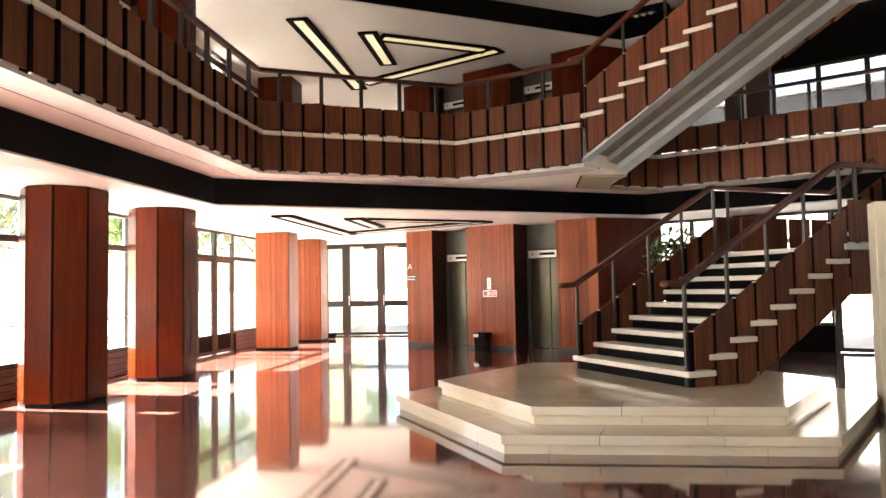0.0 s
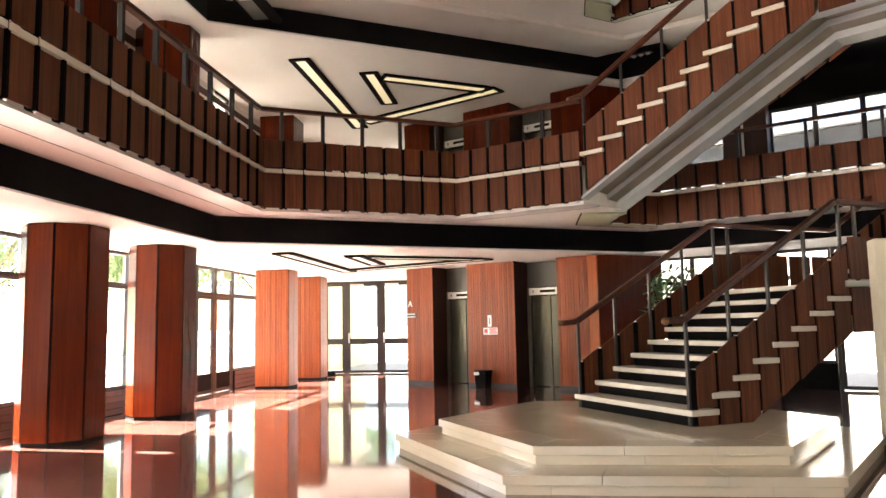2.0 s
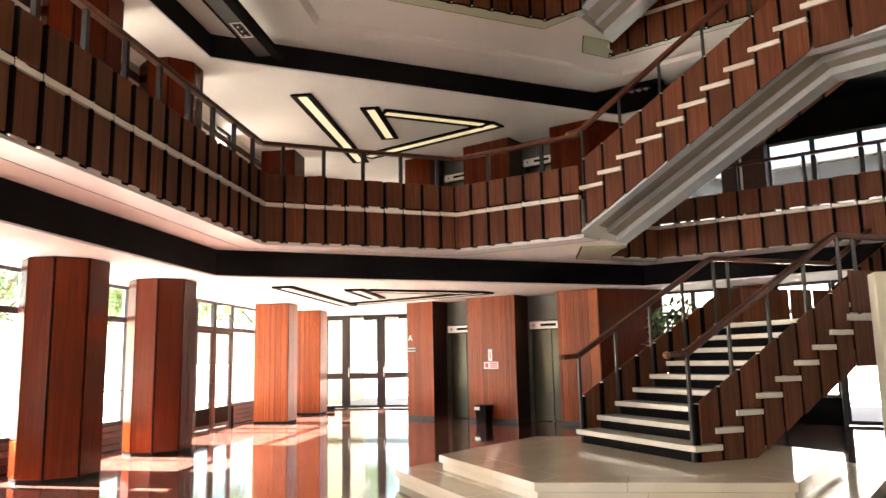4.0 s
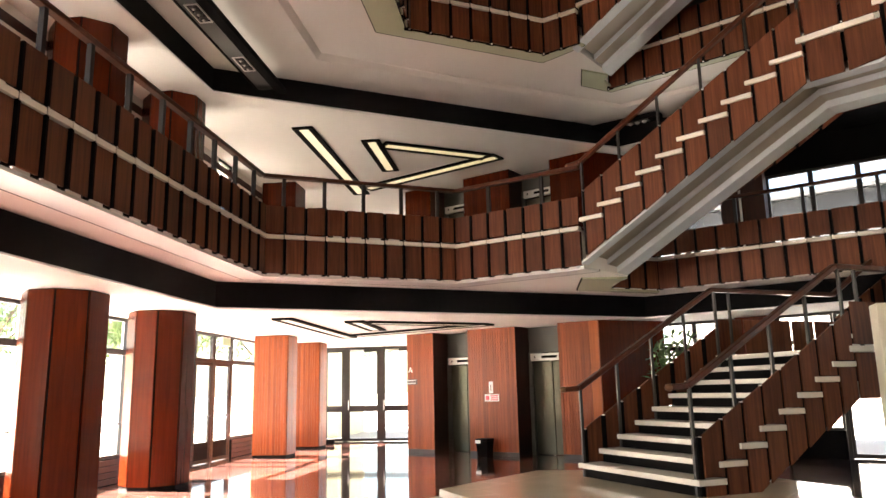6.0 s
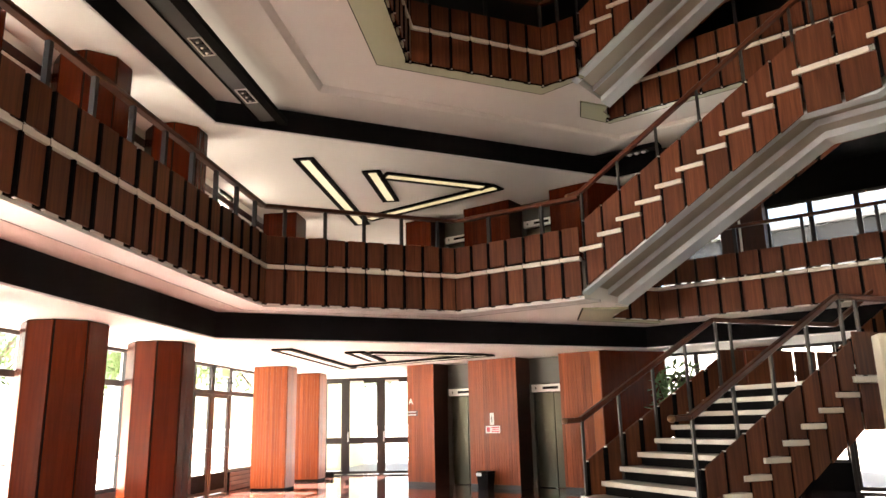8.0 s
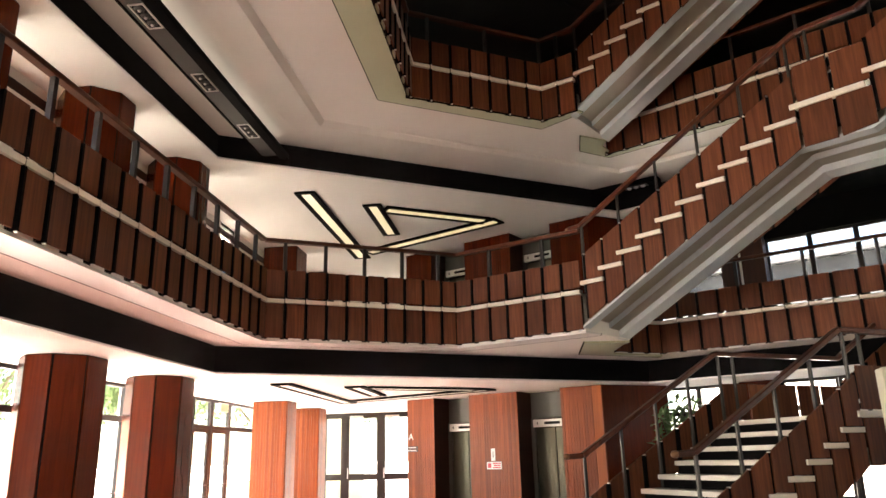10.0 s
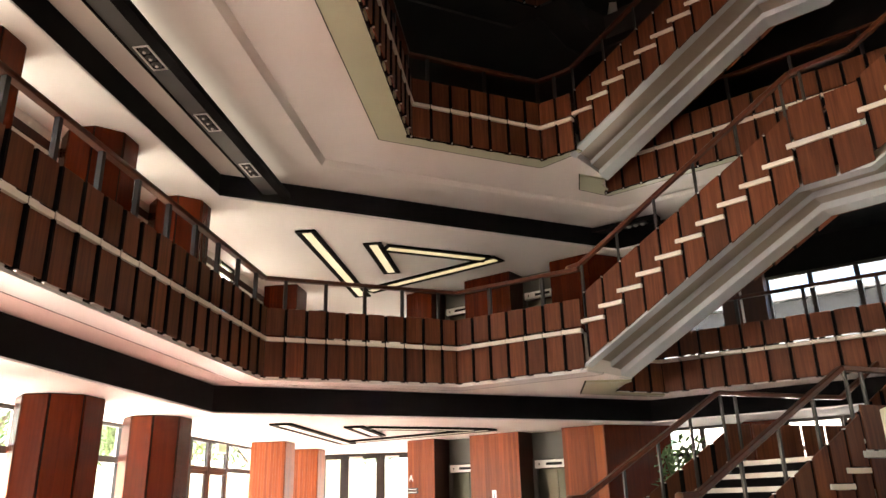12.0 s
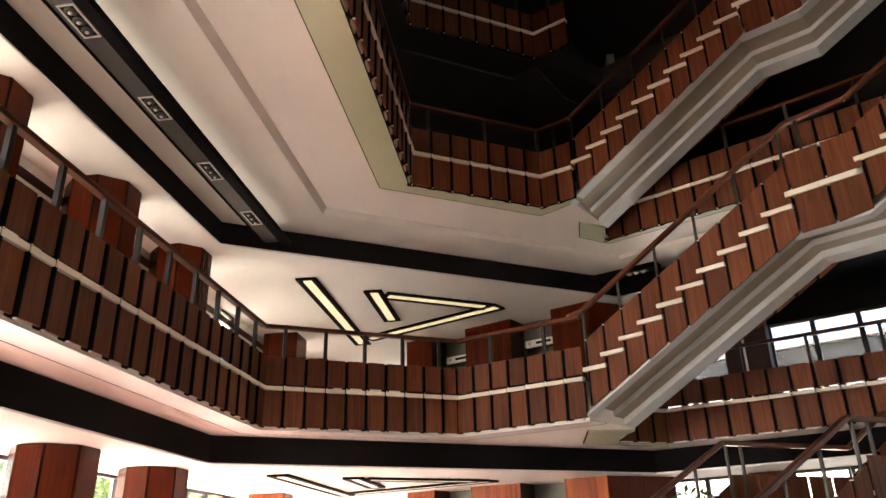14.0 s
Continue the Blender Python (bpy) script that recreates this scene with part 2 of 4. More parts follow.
VOID_1 = [(-4.16, FRONT), (-4.16, 10.75), (-1.28, 12.339), (0.72, 11.361), (0.80, 11.293), (1.60, 12.445), (1.45, 13.966), (2.45, 14.527), (7.6, 11.651), (7.6, FRONT)]
VOID_2 = [(-1.77, FRONT), (-1.77, 10.46), (0.385, 11.758), (0.80, 11.545), (1.45, 12.639), (1.63, 13.433), (7.6, 9.879), (7.6, FRONT)]
VOID_3 = [(-1.89, FRONT), (-1.89, 11.015), (0.50, 12.494), (1.0, 12.203), (1.6, 13.365), (2.0, 13.753), (7.6, 10.557), (7.6, FRONT)]
slab_1 = body("floor_slab_1", ring(VOID_1, SOF, LEVEL - 0.01), PLASTER, "white painted gallery slab of the first floor", "gallery floor")
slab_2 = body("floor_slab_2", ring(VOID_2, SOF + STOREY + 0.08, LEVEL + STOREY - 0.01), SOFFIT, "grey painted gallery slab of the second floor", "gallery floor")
slab_3 = body("floor_slab_3", ring(VOID_3, SOF + 2 * STOREY, LEVEL + 2 * STOREY - 0.01), UPPER_SHADE, "gallery slab of the third floor, coloured dark for shade", "gallery floor")
cover_1 = body("gallery_floor_1", ring(VOID_1, LEVEL - 0.009, LEVEL - 0.001), GALLERY, "polished dark brown stone floor of the first gallery", "floor")
cover_2 = body("gallery_floor_2", ring(VOID_2, LEVEL + STOREY - 0.009, LEVEL + STOREY - 0.001), GALLERY, "polished dark brown stone floor of the second gallery", "floor")
roof = body("roof", box(B(), -7.6, RIGHT + 0.1, FRONT - 0.1, BACK + 0.2, 14.4, 14.7), UPPER_SHADE, "closed roof over the hall, coloured dark for shade", "roof")

BEAM_1 = [(-5.14, FRONT), (-5.14, 11.244), (2.30, 15.477), (7.9, 12.203), (7.9, FRONT)]
BEAM_2 = [(-5.34, FRONT), (-5.34, 11.25), (2.0, 15.62), (7.9, 12.3), (7.9, FRONT)]
ceiling_1 = body("ceiling_1", ring(BEAM_1, CEIL, CEIL + 0.06), PLASTER, "white suspended ceiling under the gallery", "ceiling")
ceiling_2 = body("ceiling_2", ring(BEAM_2, CEIL + STOREY, CEIL + STOREY + 0.06), PLASTER, "warm white suspended ceiling of the first floor", "ceiling")
ceiling_4 = body("ceiling_4", prism(B(), [(2.9, 15.25), (7.85, 12.45), (9.9, 13.365), (2.9, 17.288)], CEIL + STOREY - 0.03, CEIL + STOREY - 0.004), BLACK, "black ceiling before the far upper windows", "ceiling")
ceiling_3 = body("ceiling_3", ring([(x - 0.5, y) for x, y in VOID_3], CEIL + 2 * STOREY, CEIL + 2 * STOREY + 0.06), UPPER_SHADE, "suspended ceiling of the second floor, coloured dark for shade", "ceiling")


def fascia(name, line, z0, z1, mat, label):
    """Upright black boards along a line of the plan, set 3 mm before the ceiling's edge."""
    bm = B()
    inner = [Vector(p) for p in line]
    for a, b in zip(inner, inner[1:]):
        t = (b - a).normalized()
        n = Vector((t.y, -t.x)) * 0.02
        q = [a + n - t * 0.0, b + n, b - n * 0.2, a - n * 0.2]
        prism(bm, [tuple(p) for p in q], z0, z1)
    return body(name, bm, mat, label, "beam")


beam_1 = fascia("beam_1", BEAM_1, CEIL - 0.01, SOF - 0.002, BLACK, "black downstand beam under the first gallery")
beam_2 = fascia("beam_2", BEAM_2, CEIL + STOREY - 0.01, SOF + STOREY - 0.002, BLACK, "black downstand beam under the second gallery")
lip_1 = fascia("trim_beam_1", [(x + (0.022 if x < 0 else -0.01), y - 0.012) for x, y in BEAM_1], CEIL - 0.036, CEIL - 0.0115, ALU, "pale metal edge under the black beam of the first gallery")
lip_2 = fascia("trim_beam_2", [(x + (0.022 if x < 0 else -0.01), y - 0.012) for x, y in BEAM_2], CEIL + STOREY - 0.036, CEIL + STOREY - 0.0115, ALU, "pale metal edge under the black beam of the second gallery")

# window front on the left: sill wall, posts, transoms, panes; three storeys alike
WX = -7.4


def window_unit(parent_m, width, z0, z1, transom, name, label, hand_rail=True, split=True):
    """A glazed bay: bottom at z0, local x along the wall, y towards the outside."""
    w = thing(name, parent_m, label, "window", "glazed front", "structure")
    part("window_frame", box(box(box(box(B(), 0, 0.05, -0.03, 0.05, z0, z1, 0.004), width - 0.05, width, -0.03, 0.05, z0, z1, 0.004), 0.05, width - 0.05, -0.03, 0.05, z0, z0 + 0.05, 0.004), 0.05, width - 0.05, -0.03, 0.05, z1 - 0.06, z1, 0.004), FRAME, w)
    part("transom", box(B(), 0.05, width - 0.05, -0.03, 0.05, transom - 0.05, transom + 0.05, 0.004), FRAME, w)
    if width > 2.4:
        part("mullion", box(B(), width * 0.42 - 0.02, width * 0.42 + 0.02, -0.028, 0.048, z0 + 0.05, transom - 0.05, 0.003), FRAME, w)
    for lo, hi in ((z0 + 0.05, transom - 0.05), (transom + 0.05, z1 - 0.06)):
        pane = part("pane", box(B(), 0.05, width - 0.05, 0.005, 0.011, lo, hi), GLASS, w)
        pane.visible_shadow = False
    if hand_rail:
        part("guard_rail", rod(B(), (0.05, -0.06, 1.02), (width - 0.05, -0.06, 1.02), 0.012), STEEL, w)
    return w


ends = [9.82 + 2.77 * k for k in range(-4, 2)]
bays = [(e - (1.22 if 9.0 < e < 10.0 else 2.55), e) for e in ends] + [(13.075, 15.225), (17.24, 19.466), (19.855, 22.18)]
sill_wall = thing("wall_left_sill", pose(0, 0, 0), "low dark boarded sill wall under the windows", "wall", "", "structure")
number = 0
upper_columns = (-3.73, -1.18, 1.37, 3.92, 6.47, 9.02, 11.57, 14.43, 17.19, 19.854)
for level in range(2):
    z, wx = level * LEVEL, (WX, -6.78)[level]
    top = (CEIL, CEIL + STOREY - LEVEL)[level] - 0.004
    piers = thing(f"wall_left_{level + 1}", pose(0, 0, 0), "white painted piers between the window bays", "wall", "", "structure")
    edge = FRONT
    for y0, y1 in (bays if level == 0 else [(y - 0.95, y + 0.95) for y in upper_columns if y < 7] + [(y + 0.2, y + 1.0) for y in upper_columns if y > 7]) + [(BACK, BACK)]:
        if y0 - edge > 0.05 and not (level == 0 and 15.2 < edge < 15.3):
            part("pier", box(B(), wx - 0.12, wx + 0.06, edge + 0.002, y0 - 0.002, z, z + top, 0.004), PLASTER, piers)
        edge = y1
        if y1 - y0 < 0.4:
            continue
        number += 1
        window_unit(place(wx, y0, z, 0), y1 - y0, 0.44, top, 2.27, f"window_{number}", "bronze-framed window bay with a top light", level == 0)
        part("sill_core", box(B(), wx - 0.10, wx + 0.08, y0, y1, z, z + 0.438), BLACK, sill_wall)
        for k in range(4):
            part("sill_board", box(B(), wx + 0.08, wx + 0.098, y0, y1, z + 0.015 + 0.106 * k, z + 0.106 * (k + 1), 0.003), DARK_WOOD, sill_wall)
body("wall_left_band", box(B(), WX - 0.15, WX - 0.13, FRONT, BACK, CEIL, LEVEL - 0.02), WALL, "off-white band between window rows", "wall")
body("trim_window_head", box(B(), -6.735, -6.70, FRONT, BACK, 6.33, 6.47), DARK_WOOD, "dark head board over the upper gallery windows", "trim")
body("wall_left_upper", box(B(), WX - 0.15, WX + 0.03, FRONT, BACK, SOF + STOREY, 10.79), UPPER_SHADE, "wall of the second gallery, coloured dark for shade", "wall")


def glass_door(m, width, label, height=2.22, rail=0.0, top=CEIL, closer=False, name="door_1"):
    d = thing(name, m, label, "door", "", "structure")
    f = 0.07
    part("door_frame", box(box(box(B(), 0, f, -0.04, 0.04, 0.0, top, 0.004), width - f, width, -0.04, 0.04, 0.0, top, 0.004), f, width - f, -0.04, 0.04, top - 0.07, top, 0.004), FRAME, d)
    if height < top - 0.1:
        part("transom", box(B(), f, width - f, -0.04, 0.04, height, height + 0.08, 0.004), FRAME, d)
        p = part("pane", box(B(), f, width - f, 0.0, 0.006, height + 0.08, top - 0.07), GLASS, d)
        p.visible_shadow = False
    else:
        height = top - 0.07
    leaf = part("door_leaf", box(box(box(box(B(), f, f + 0.06, -0.025, 0.025, 0.01, height, 0.004), width - f - 0.06, width - f, -0.025, 0.025, 0.01, height, 0.004), f + 0.06, width - f - 0.06, -0.025, 0.025, 0.01, 0.09, 0.004), f + 0.06, width - f - 0.06, -0.025, 0.025, height - 0.08, height, 0.004), FRAME, d)
    if rail:
        part("mid_rail", box(B(), f + 0.06, width - f - 0.06, -0.03, 0.03, rail - 0.09, rail + 0.09, 0.004), FRAME, leaf)
    p = part("pane", box(B(), f + 0.06, width - f - 0.06, 0.0, 0.006, 0.09, height - 0.08), GLASS, leaf)
    p.visible_shadow = False
    part("handle", rod(rod(rod(B(), (f + 0.03, -0.08, 0.95), (f + 0.03, -0.08, 1.25), 0.014), (f + 0.03, -0.02, 1.0), (f + 0.03, -0.08, 1.0), 0.009), (f + 0.03, -0.02, 1.2), (f + 0.03, -0.08, 1.2), 0.009), CLIP, leaf, "pale metal pull handle")
    if closer:
        part("door_closer", box(B(), f + 0.08, f + 0.5, -0.08, -0.03, height - 0.07, height - 0.015, 0.005), CLIP, leaf, "pale metal door closer")
    return d


for y0, w, nm in ((15.254, 0.94, "door_1"), (16.214, 1.007, "door_2")):
    d = glass_door(place(WX, y0, 0, 0), w, "bronze-framed glass side door with dark kick panel and pull handle", name=nm)
    part("kick_panel", box(B(), 0.13, w - 0.13, -0.02, 0.02, 0.09, 0.46, 0.004), BLACK, d)
    part("guard_rail", rod(B(), (0.1, -0.06, 1.02), (w - 0.1, -0.06, 1.02), 0.011), STEEL, d)
exit_sign = thing("exit_sign", place(WX + 0.12, 16.368, 2.62, 0), "small pale green emergency sign box over the side door", "exit sign")
part("sign_box", box(B(), 0, 0.45, -0.04, 0.04, 0, 0.2, 0.01), PALE_SIGN, exit_sign)
part("sign_face", box(B(), 0.02, 0.43, -0.044, -0.041, 0.02, 0.18), plain("pale_green_face", (0.35, 0.55, 0.35), 0.4), exit_sign)

# back: glazed doors
door_no = 3
for x0, w in ((-7.4, 0.75), (-6.65, 0.72), (-5.93, 1.12), (-4.81, 1.12), (-3.69, 0.9)):
    glass_door(place(x0, BACK, 0, 90), w, "tall bronze-framed glass door with a dark middle rail", height=CEIL, rail=0.99, closer=x0 > -6.2, name=f"door_{door_no}")
    door_no += 1
for level in (1, 2):
    body(f"wall_back_{level}", box(B(), -7.5, -2.9, BACK, BACK + 0.2, LEVEL + (level - 1) * STOREY, SOF + level * STOREY), WALL, "plain off-white back wall of the upper gallery", "wall")


# columns
def column(x, y, z, height, clipped, label, lx=0.98, ly=1.05):
    """A wood-clad column: boards between dark edge strips, a dark foot."""
    c = thing("column", pose(x, y, z), label, "column", "columns along the window front")
    hx, hy = lx / 2, ly / 2
    if clipped:
        cx, cy = 0.31, 0.28
        pts = [(-hx + cx, -hy), (hx - cx, -hy), (hx, -hy + cy), (hx, hy - cy), (hx - cx, hy), (-hx + cx, hy), (-hx, hy - cy), (-hx, -hy + cy)]
    else:
        pts = [(-hx, -hy), (hx, -hy), (hx, hy), (-hx, hy)]
    part("core", prism(B(), [(px * 0.97, py * 0.97) for px, py in pts], 0.0, height), BLACK, c, "black edge joints and foot")
    n = len(pts)
    for i in range(n):
        a, b = Vector(pts[i]), Vector(pts[(i + 1) % n])
        t = (b - a).normalized()
        nrm = Vector((t.y, -t.x))
        a2, b2 = a + t * 0.018, b - t * 0.018
        q = [a2, b2, b2 - nrm * 0.03, a2 - nrm * 0.03]
        L = (b2 - a2).length
        at = Matrix.Translation((a2.x, a2.y, 0)) @ Matrix.Rotation(math.atan2(t.y, t.x), 4, "Z")
        if clipped:
            part("panel", box(B(), 0, L, 0, 0.03, 0.06, height - 0.015, 0.003), COLUMN_WOOD, c).matrix_basis = at
        else:
            count = round(L / 0.066)
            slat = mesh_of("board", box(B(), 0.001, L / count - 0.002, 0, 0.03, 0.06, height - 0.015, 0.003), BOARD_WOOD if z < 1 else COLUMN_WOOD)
            for k in range(count):
                piece("board", slat, c, at @ pose(k * L / count, random.uniform(-0.001, 0.001), 0))
    return c


for i in range(-2, 2):
    column(-6.35, 9.22 + 2.65 * i, 0, CEIL, True, "red-brown veneered eight-sided column with black joints", 1.0, 1.04)
column(-6.36, 17.53, 0, CEIL, False, "orange-brown boarded square column with black joints", 0.86, 0.7)
column(-6.40, 20.242, 0, CEIL, False, "orange-brown boarded square column with black joints", 0.90, 0.7)
for y in (3.92, 6.47, 9.02, 11.57):
    column(-6.18, y, LEVEL, CEIL + STOREY - LEVEL, True, "red-brown veneered column on the upper gallery", 1.0, 0.95)
for y in (17.19, 19.854):
    column(-6.12, y, LEVEL, CEIL + STOREY - LEVEL, False, "red-brown veneered column on the upper gallery", 0.86, 0.8)

# lift wall: boarded panels between recesses with steel doors
LIFT = Vector((-3.22, 18.324))
U = heading(119.2)


def lift_frame(s, z=0.0):
    p = LIFT + U * s
    return place(p.x, p.y, z, 119.2)


spans = [(0.0, 0.82), (1.86, 3.17), (4.26, 5.0)]
recesses = [(0.82, 1.86), (3.17, 4.26)]
for level in range(2):
    z0 = 0.0 if level == 0 else LEVEL
    h = CEIL + level * STOREY - z0
    for i, (a, b) in enumerate(spans):
        w = thing(f"wall_lift_{level * 3 + i + 1}", lift_frame(a, z0), "red-brown boarded timber wall beside the lifts", "wall", "", "structure")
        part("core", box(B(), 0.0, b - a, 0.02, 1.6, 0.0, h), DARK_WOOD, w)
        count = round((b - a) / 0.066)
        step = (b - a) / count
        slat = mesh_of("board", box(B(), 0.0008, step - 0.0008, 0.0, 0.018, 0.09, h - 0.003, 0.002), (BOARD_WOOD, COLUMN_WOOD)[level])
        for k in range(count):
            piece("board", slat, w, pose(k * step, random.uniform(-0.0015, 0.0015), 0))
        part("foot_strip", box(B(), 0.0, b - a, 0.006, 0.019, 0.0, 0.088), STEEL, w)
        if i == 2:
            part("corner_panel", box(B(), b - a + 0.004, b - a + 0.216, -0.004, 0.6, 0.0, h - 0.003, 0.006), (LIT_CORNER_WOOD, COLUMN_WOOD)[level], w, "plain veneered corner panel")
    for a, b in recesses:
        lift = thing("lift", lift_frame(a, z0), "brushed steel lift door in a dark recess with indicator above", "lift", "lifts")
        w = b - a
        part("surround", box(box(B(), 0.002, w - 0.002, 0.62, 0.8, 2.3, h - 0.003), 0.002, 0.10, 0.58, 0.8, 0.0, 2.3), plain("dark_grey_panel", (0.10, 0.10, 0.085), 0.4, 0.3), lift)
        for k in range(2):
            part("door_leaf", box(B(), 0.11 + k * (w - 0.13) / 2, 0.105 + (k + 1) * (w - 0.13) / 2, 0.64 + 0.015 * k, 0.68 + 0.015 * k, 0.01, 2.09, 0.004), LIFT_STEEL, lift)
        ind = part("indicator", box(B(), 0.10, w - 0.03, 0.50, 0.60, 2.1, 2.27, 0.006), PALE_SIGN, lift, "pale lift indicator box")
        part("display", box(B(), w * 0.36, w * 0.72, 0.494, 0.499, 2.155, 2.215), BLACK, ind)
        for k in (0.2, w - 0.14):
            part("arrow", box(B(), k, k + 0.03, 0.494, 0.499, 2.16, 2.21), STEEL, ind)

# boarded chamfer and dark wall on the right of the lifts
p = LIFT + U * 5.22
w = thing("wall_lift_end", place(p.x, p.y, 0, 60.8), "dark red-brown timber end wall behind the stair", "wall", "", "structure")
part("core", box(B(), 0.012, 1.7, 0.0, 2.0, 0.0, CEIL), COLUMN_WOOD, w)
part("corner_strip", box(B(), -0.012, 0.012, -0.02, 0.1, 0.0, CEIL - 0.004), BOARD_WOOD, w)
w = thing("wall_lift_end_upper", place(p.x, p.y, LEVEL, 60.8), "dark red-brown timber end wall of the upper gallery", "wall", "", "structure")
part("core", box(B(), 0.012, 1.7, 0.0, 2.0, 0.0, CEIL + STOREY - LEVEL), COLUMN_WOOD, w)

# glazed wall at the back right
FAR = Vector((2.7, 17.53))


def far_frame(sx, z=0.0):
    q = FAR + U * sx
    return place(q.x, q.y, z, 119.2)


for i in (0, 1, 3, 4, 5, 6, 7, 8):
    number += 1
    window_unit(far_frame(0.19 + 0.88 * i - (0.05 if i < 3 else 0), LEVEL), 0.88, 0.35, 2.03, 1.05, f"window_{number}", "bronze-framed window bay in the far glazed wall", False)
body("wall_right_parapet", box(B(), 0.0, 8.4, -0.04, 0.15, -0.55, 0.345), WALL, "off-white parapet wall under the far windows", "wall", "structure", far_frame(0, LEVEL))
body("wall_right_head", box(B(), 0.0, 8.4, -0.04, 0.15, 2.035, 2.80), BLACK, "black band over the far upper windows", "wall", "structure", far_frame(0, LEVEL))
for i, (a, b) in enumerate(((0.05, 1.0), (1.0, 1.95), (2.75, 3.8), (4.72, 5.6), (5.6, 6.5), (6.5, 7.4))):
    number += 1
    window_unit(far_frame(a), b - a, 0.54, CEIL - 0.004, 2.3, f"window_{number}", "bronze-framed window bay beside the far doors", False)
    body(f"wall_right_low_{i + 1}", box(B(), 0.0, b - a, -0.06, 0.10, 0.0, 0.536, 0.004), BLACK, "low black wall below the far windows", "wall", "structure", far_frame(a))
body("wall_right_timber_upper", box(B(), 1.9, 2.82, -0.3, 0.10, 0.0, 2.74, 0.004), DARK_WOOD, "dark veneered pier between the far upper windows", "wall", "structure", far_frame(0, LEVEL))
pole = thing("pole", far_frame(2.35, LEVEL), "slim bright metal pole before the dark pier", "pole")
part("shaft", rod(B(), (0, -0.42, 0.0), (0, -0.42, 2.74), 0.025), CLIP, pole)
body("wall_right_timber", box(B(), 1.955, 2.745, -0.3, 0.10, 0.0, CEIL - 0.004, 0.004), COLUMN_WOOD, "red-brown veneered pier in the far glazed wall", "wall", "structure", far_frame(0))
d = glass_door(far_frame(3.81), 0.9, "bronze-framed glass door in the far wall with a thin low rail", name="door_9")
part("low_rail", rod(B(), (0.1, -0.03, 0.42), (0.8, -0.03, 0.42), 0.012), STEEL, d)
# closing walls out of view; front and side gaps are set to steer daylight
front = B()
box(front, -7.5, 0.0, FRONT - 0.2, FRONT, 0.0, LEVEL + 0.4)
box(front, 0.0, 3.0, FRONT - 0.2, FRONT, 0.0, 1.1)
box(front, 0.0, 3.0, FRONT - 0.2, FRONT, CEIL, LEVEL + 0.4)
box(front, 3.0, RIGHT, FRONT - 0.2, FRONT, 0.0, LEVEL + 0.4)
box(front, -7.5, -4.0, FRONT - 0.2, FRONT, LEVEL + 0.4, CEIL + STOREY)
box(front, 7.6, RIGHT, FRONT - 0.2, FRONT, LEVEL + 0.4, CEIL + STOREY)
box(front, -4.0, 7.6, FRONT - 0.2, FRONT, LEVEL + 0.41, CEIL + STOREY)
box(front, -7.5, RIGHT, FRONT - 0.2, FRONT, CEIL + STOREY, 14.4)
body("wall_front", front, WALL, "unseen off-white wall behind the visitor, openings sized for light", "wall")
side = B()
box(side, RIGHT, RIGHT + 0.2, FRONT, 14.2, 0.0, 2.5)
box(side, RIGHT, RIGHT + 0.2, FRONT, 14.2, CEIL, 14.4)
body("wall_right_side", side, WALL, "unseen off-white side wall with an added daylight slot", "wall")
body("wall_left_top", box(B(), -7.6, -7.4, FRONT, BACK, 10.8, 14.4), UPPER_SHADE, "wall under the roof, coloured dark for shade", "wall")
body("wall_back_top", box(B(), -7.5, RIGHT, BACK, BACK + 0.2, 10.8, 14.4), UPPER_SHADE, "wall under the roof, coloured dark for shade", "wall")
body("wall_right_top", box(B(), 0.0, 8.4, 0.2, 0.4, 2.8, 10.5), UPPER_SHADE, "wall of the upper galleries, coloured dark for shade", "wall", "structure", far_frame(0, LEVEL))
body("wall_core", prism(B(), [(-2.9, 21.307), (2.7, 18.789), (2.9, 19.079), (-2.7, 21.694)], 0.0, 14.4), WALL, "plain wall behind the lift shafts", "wall")
body("wall_core_side", box(B(), 2.7, 2.9, 17.34, 18.98, 0.0, 14.4), WALL, "plain wall beside the lift shafts", "wall")

# ---- platform ----
CX, CY = 1.07, 8.77


def hexagon(r):
    return [(CX + r * math.cos(radians(60 * k)), CY + r * math.sin(radians(60 * k))) for k in range(6)]


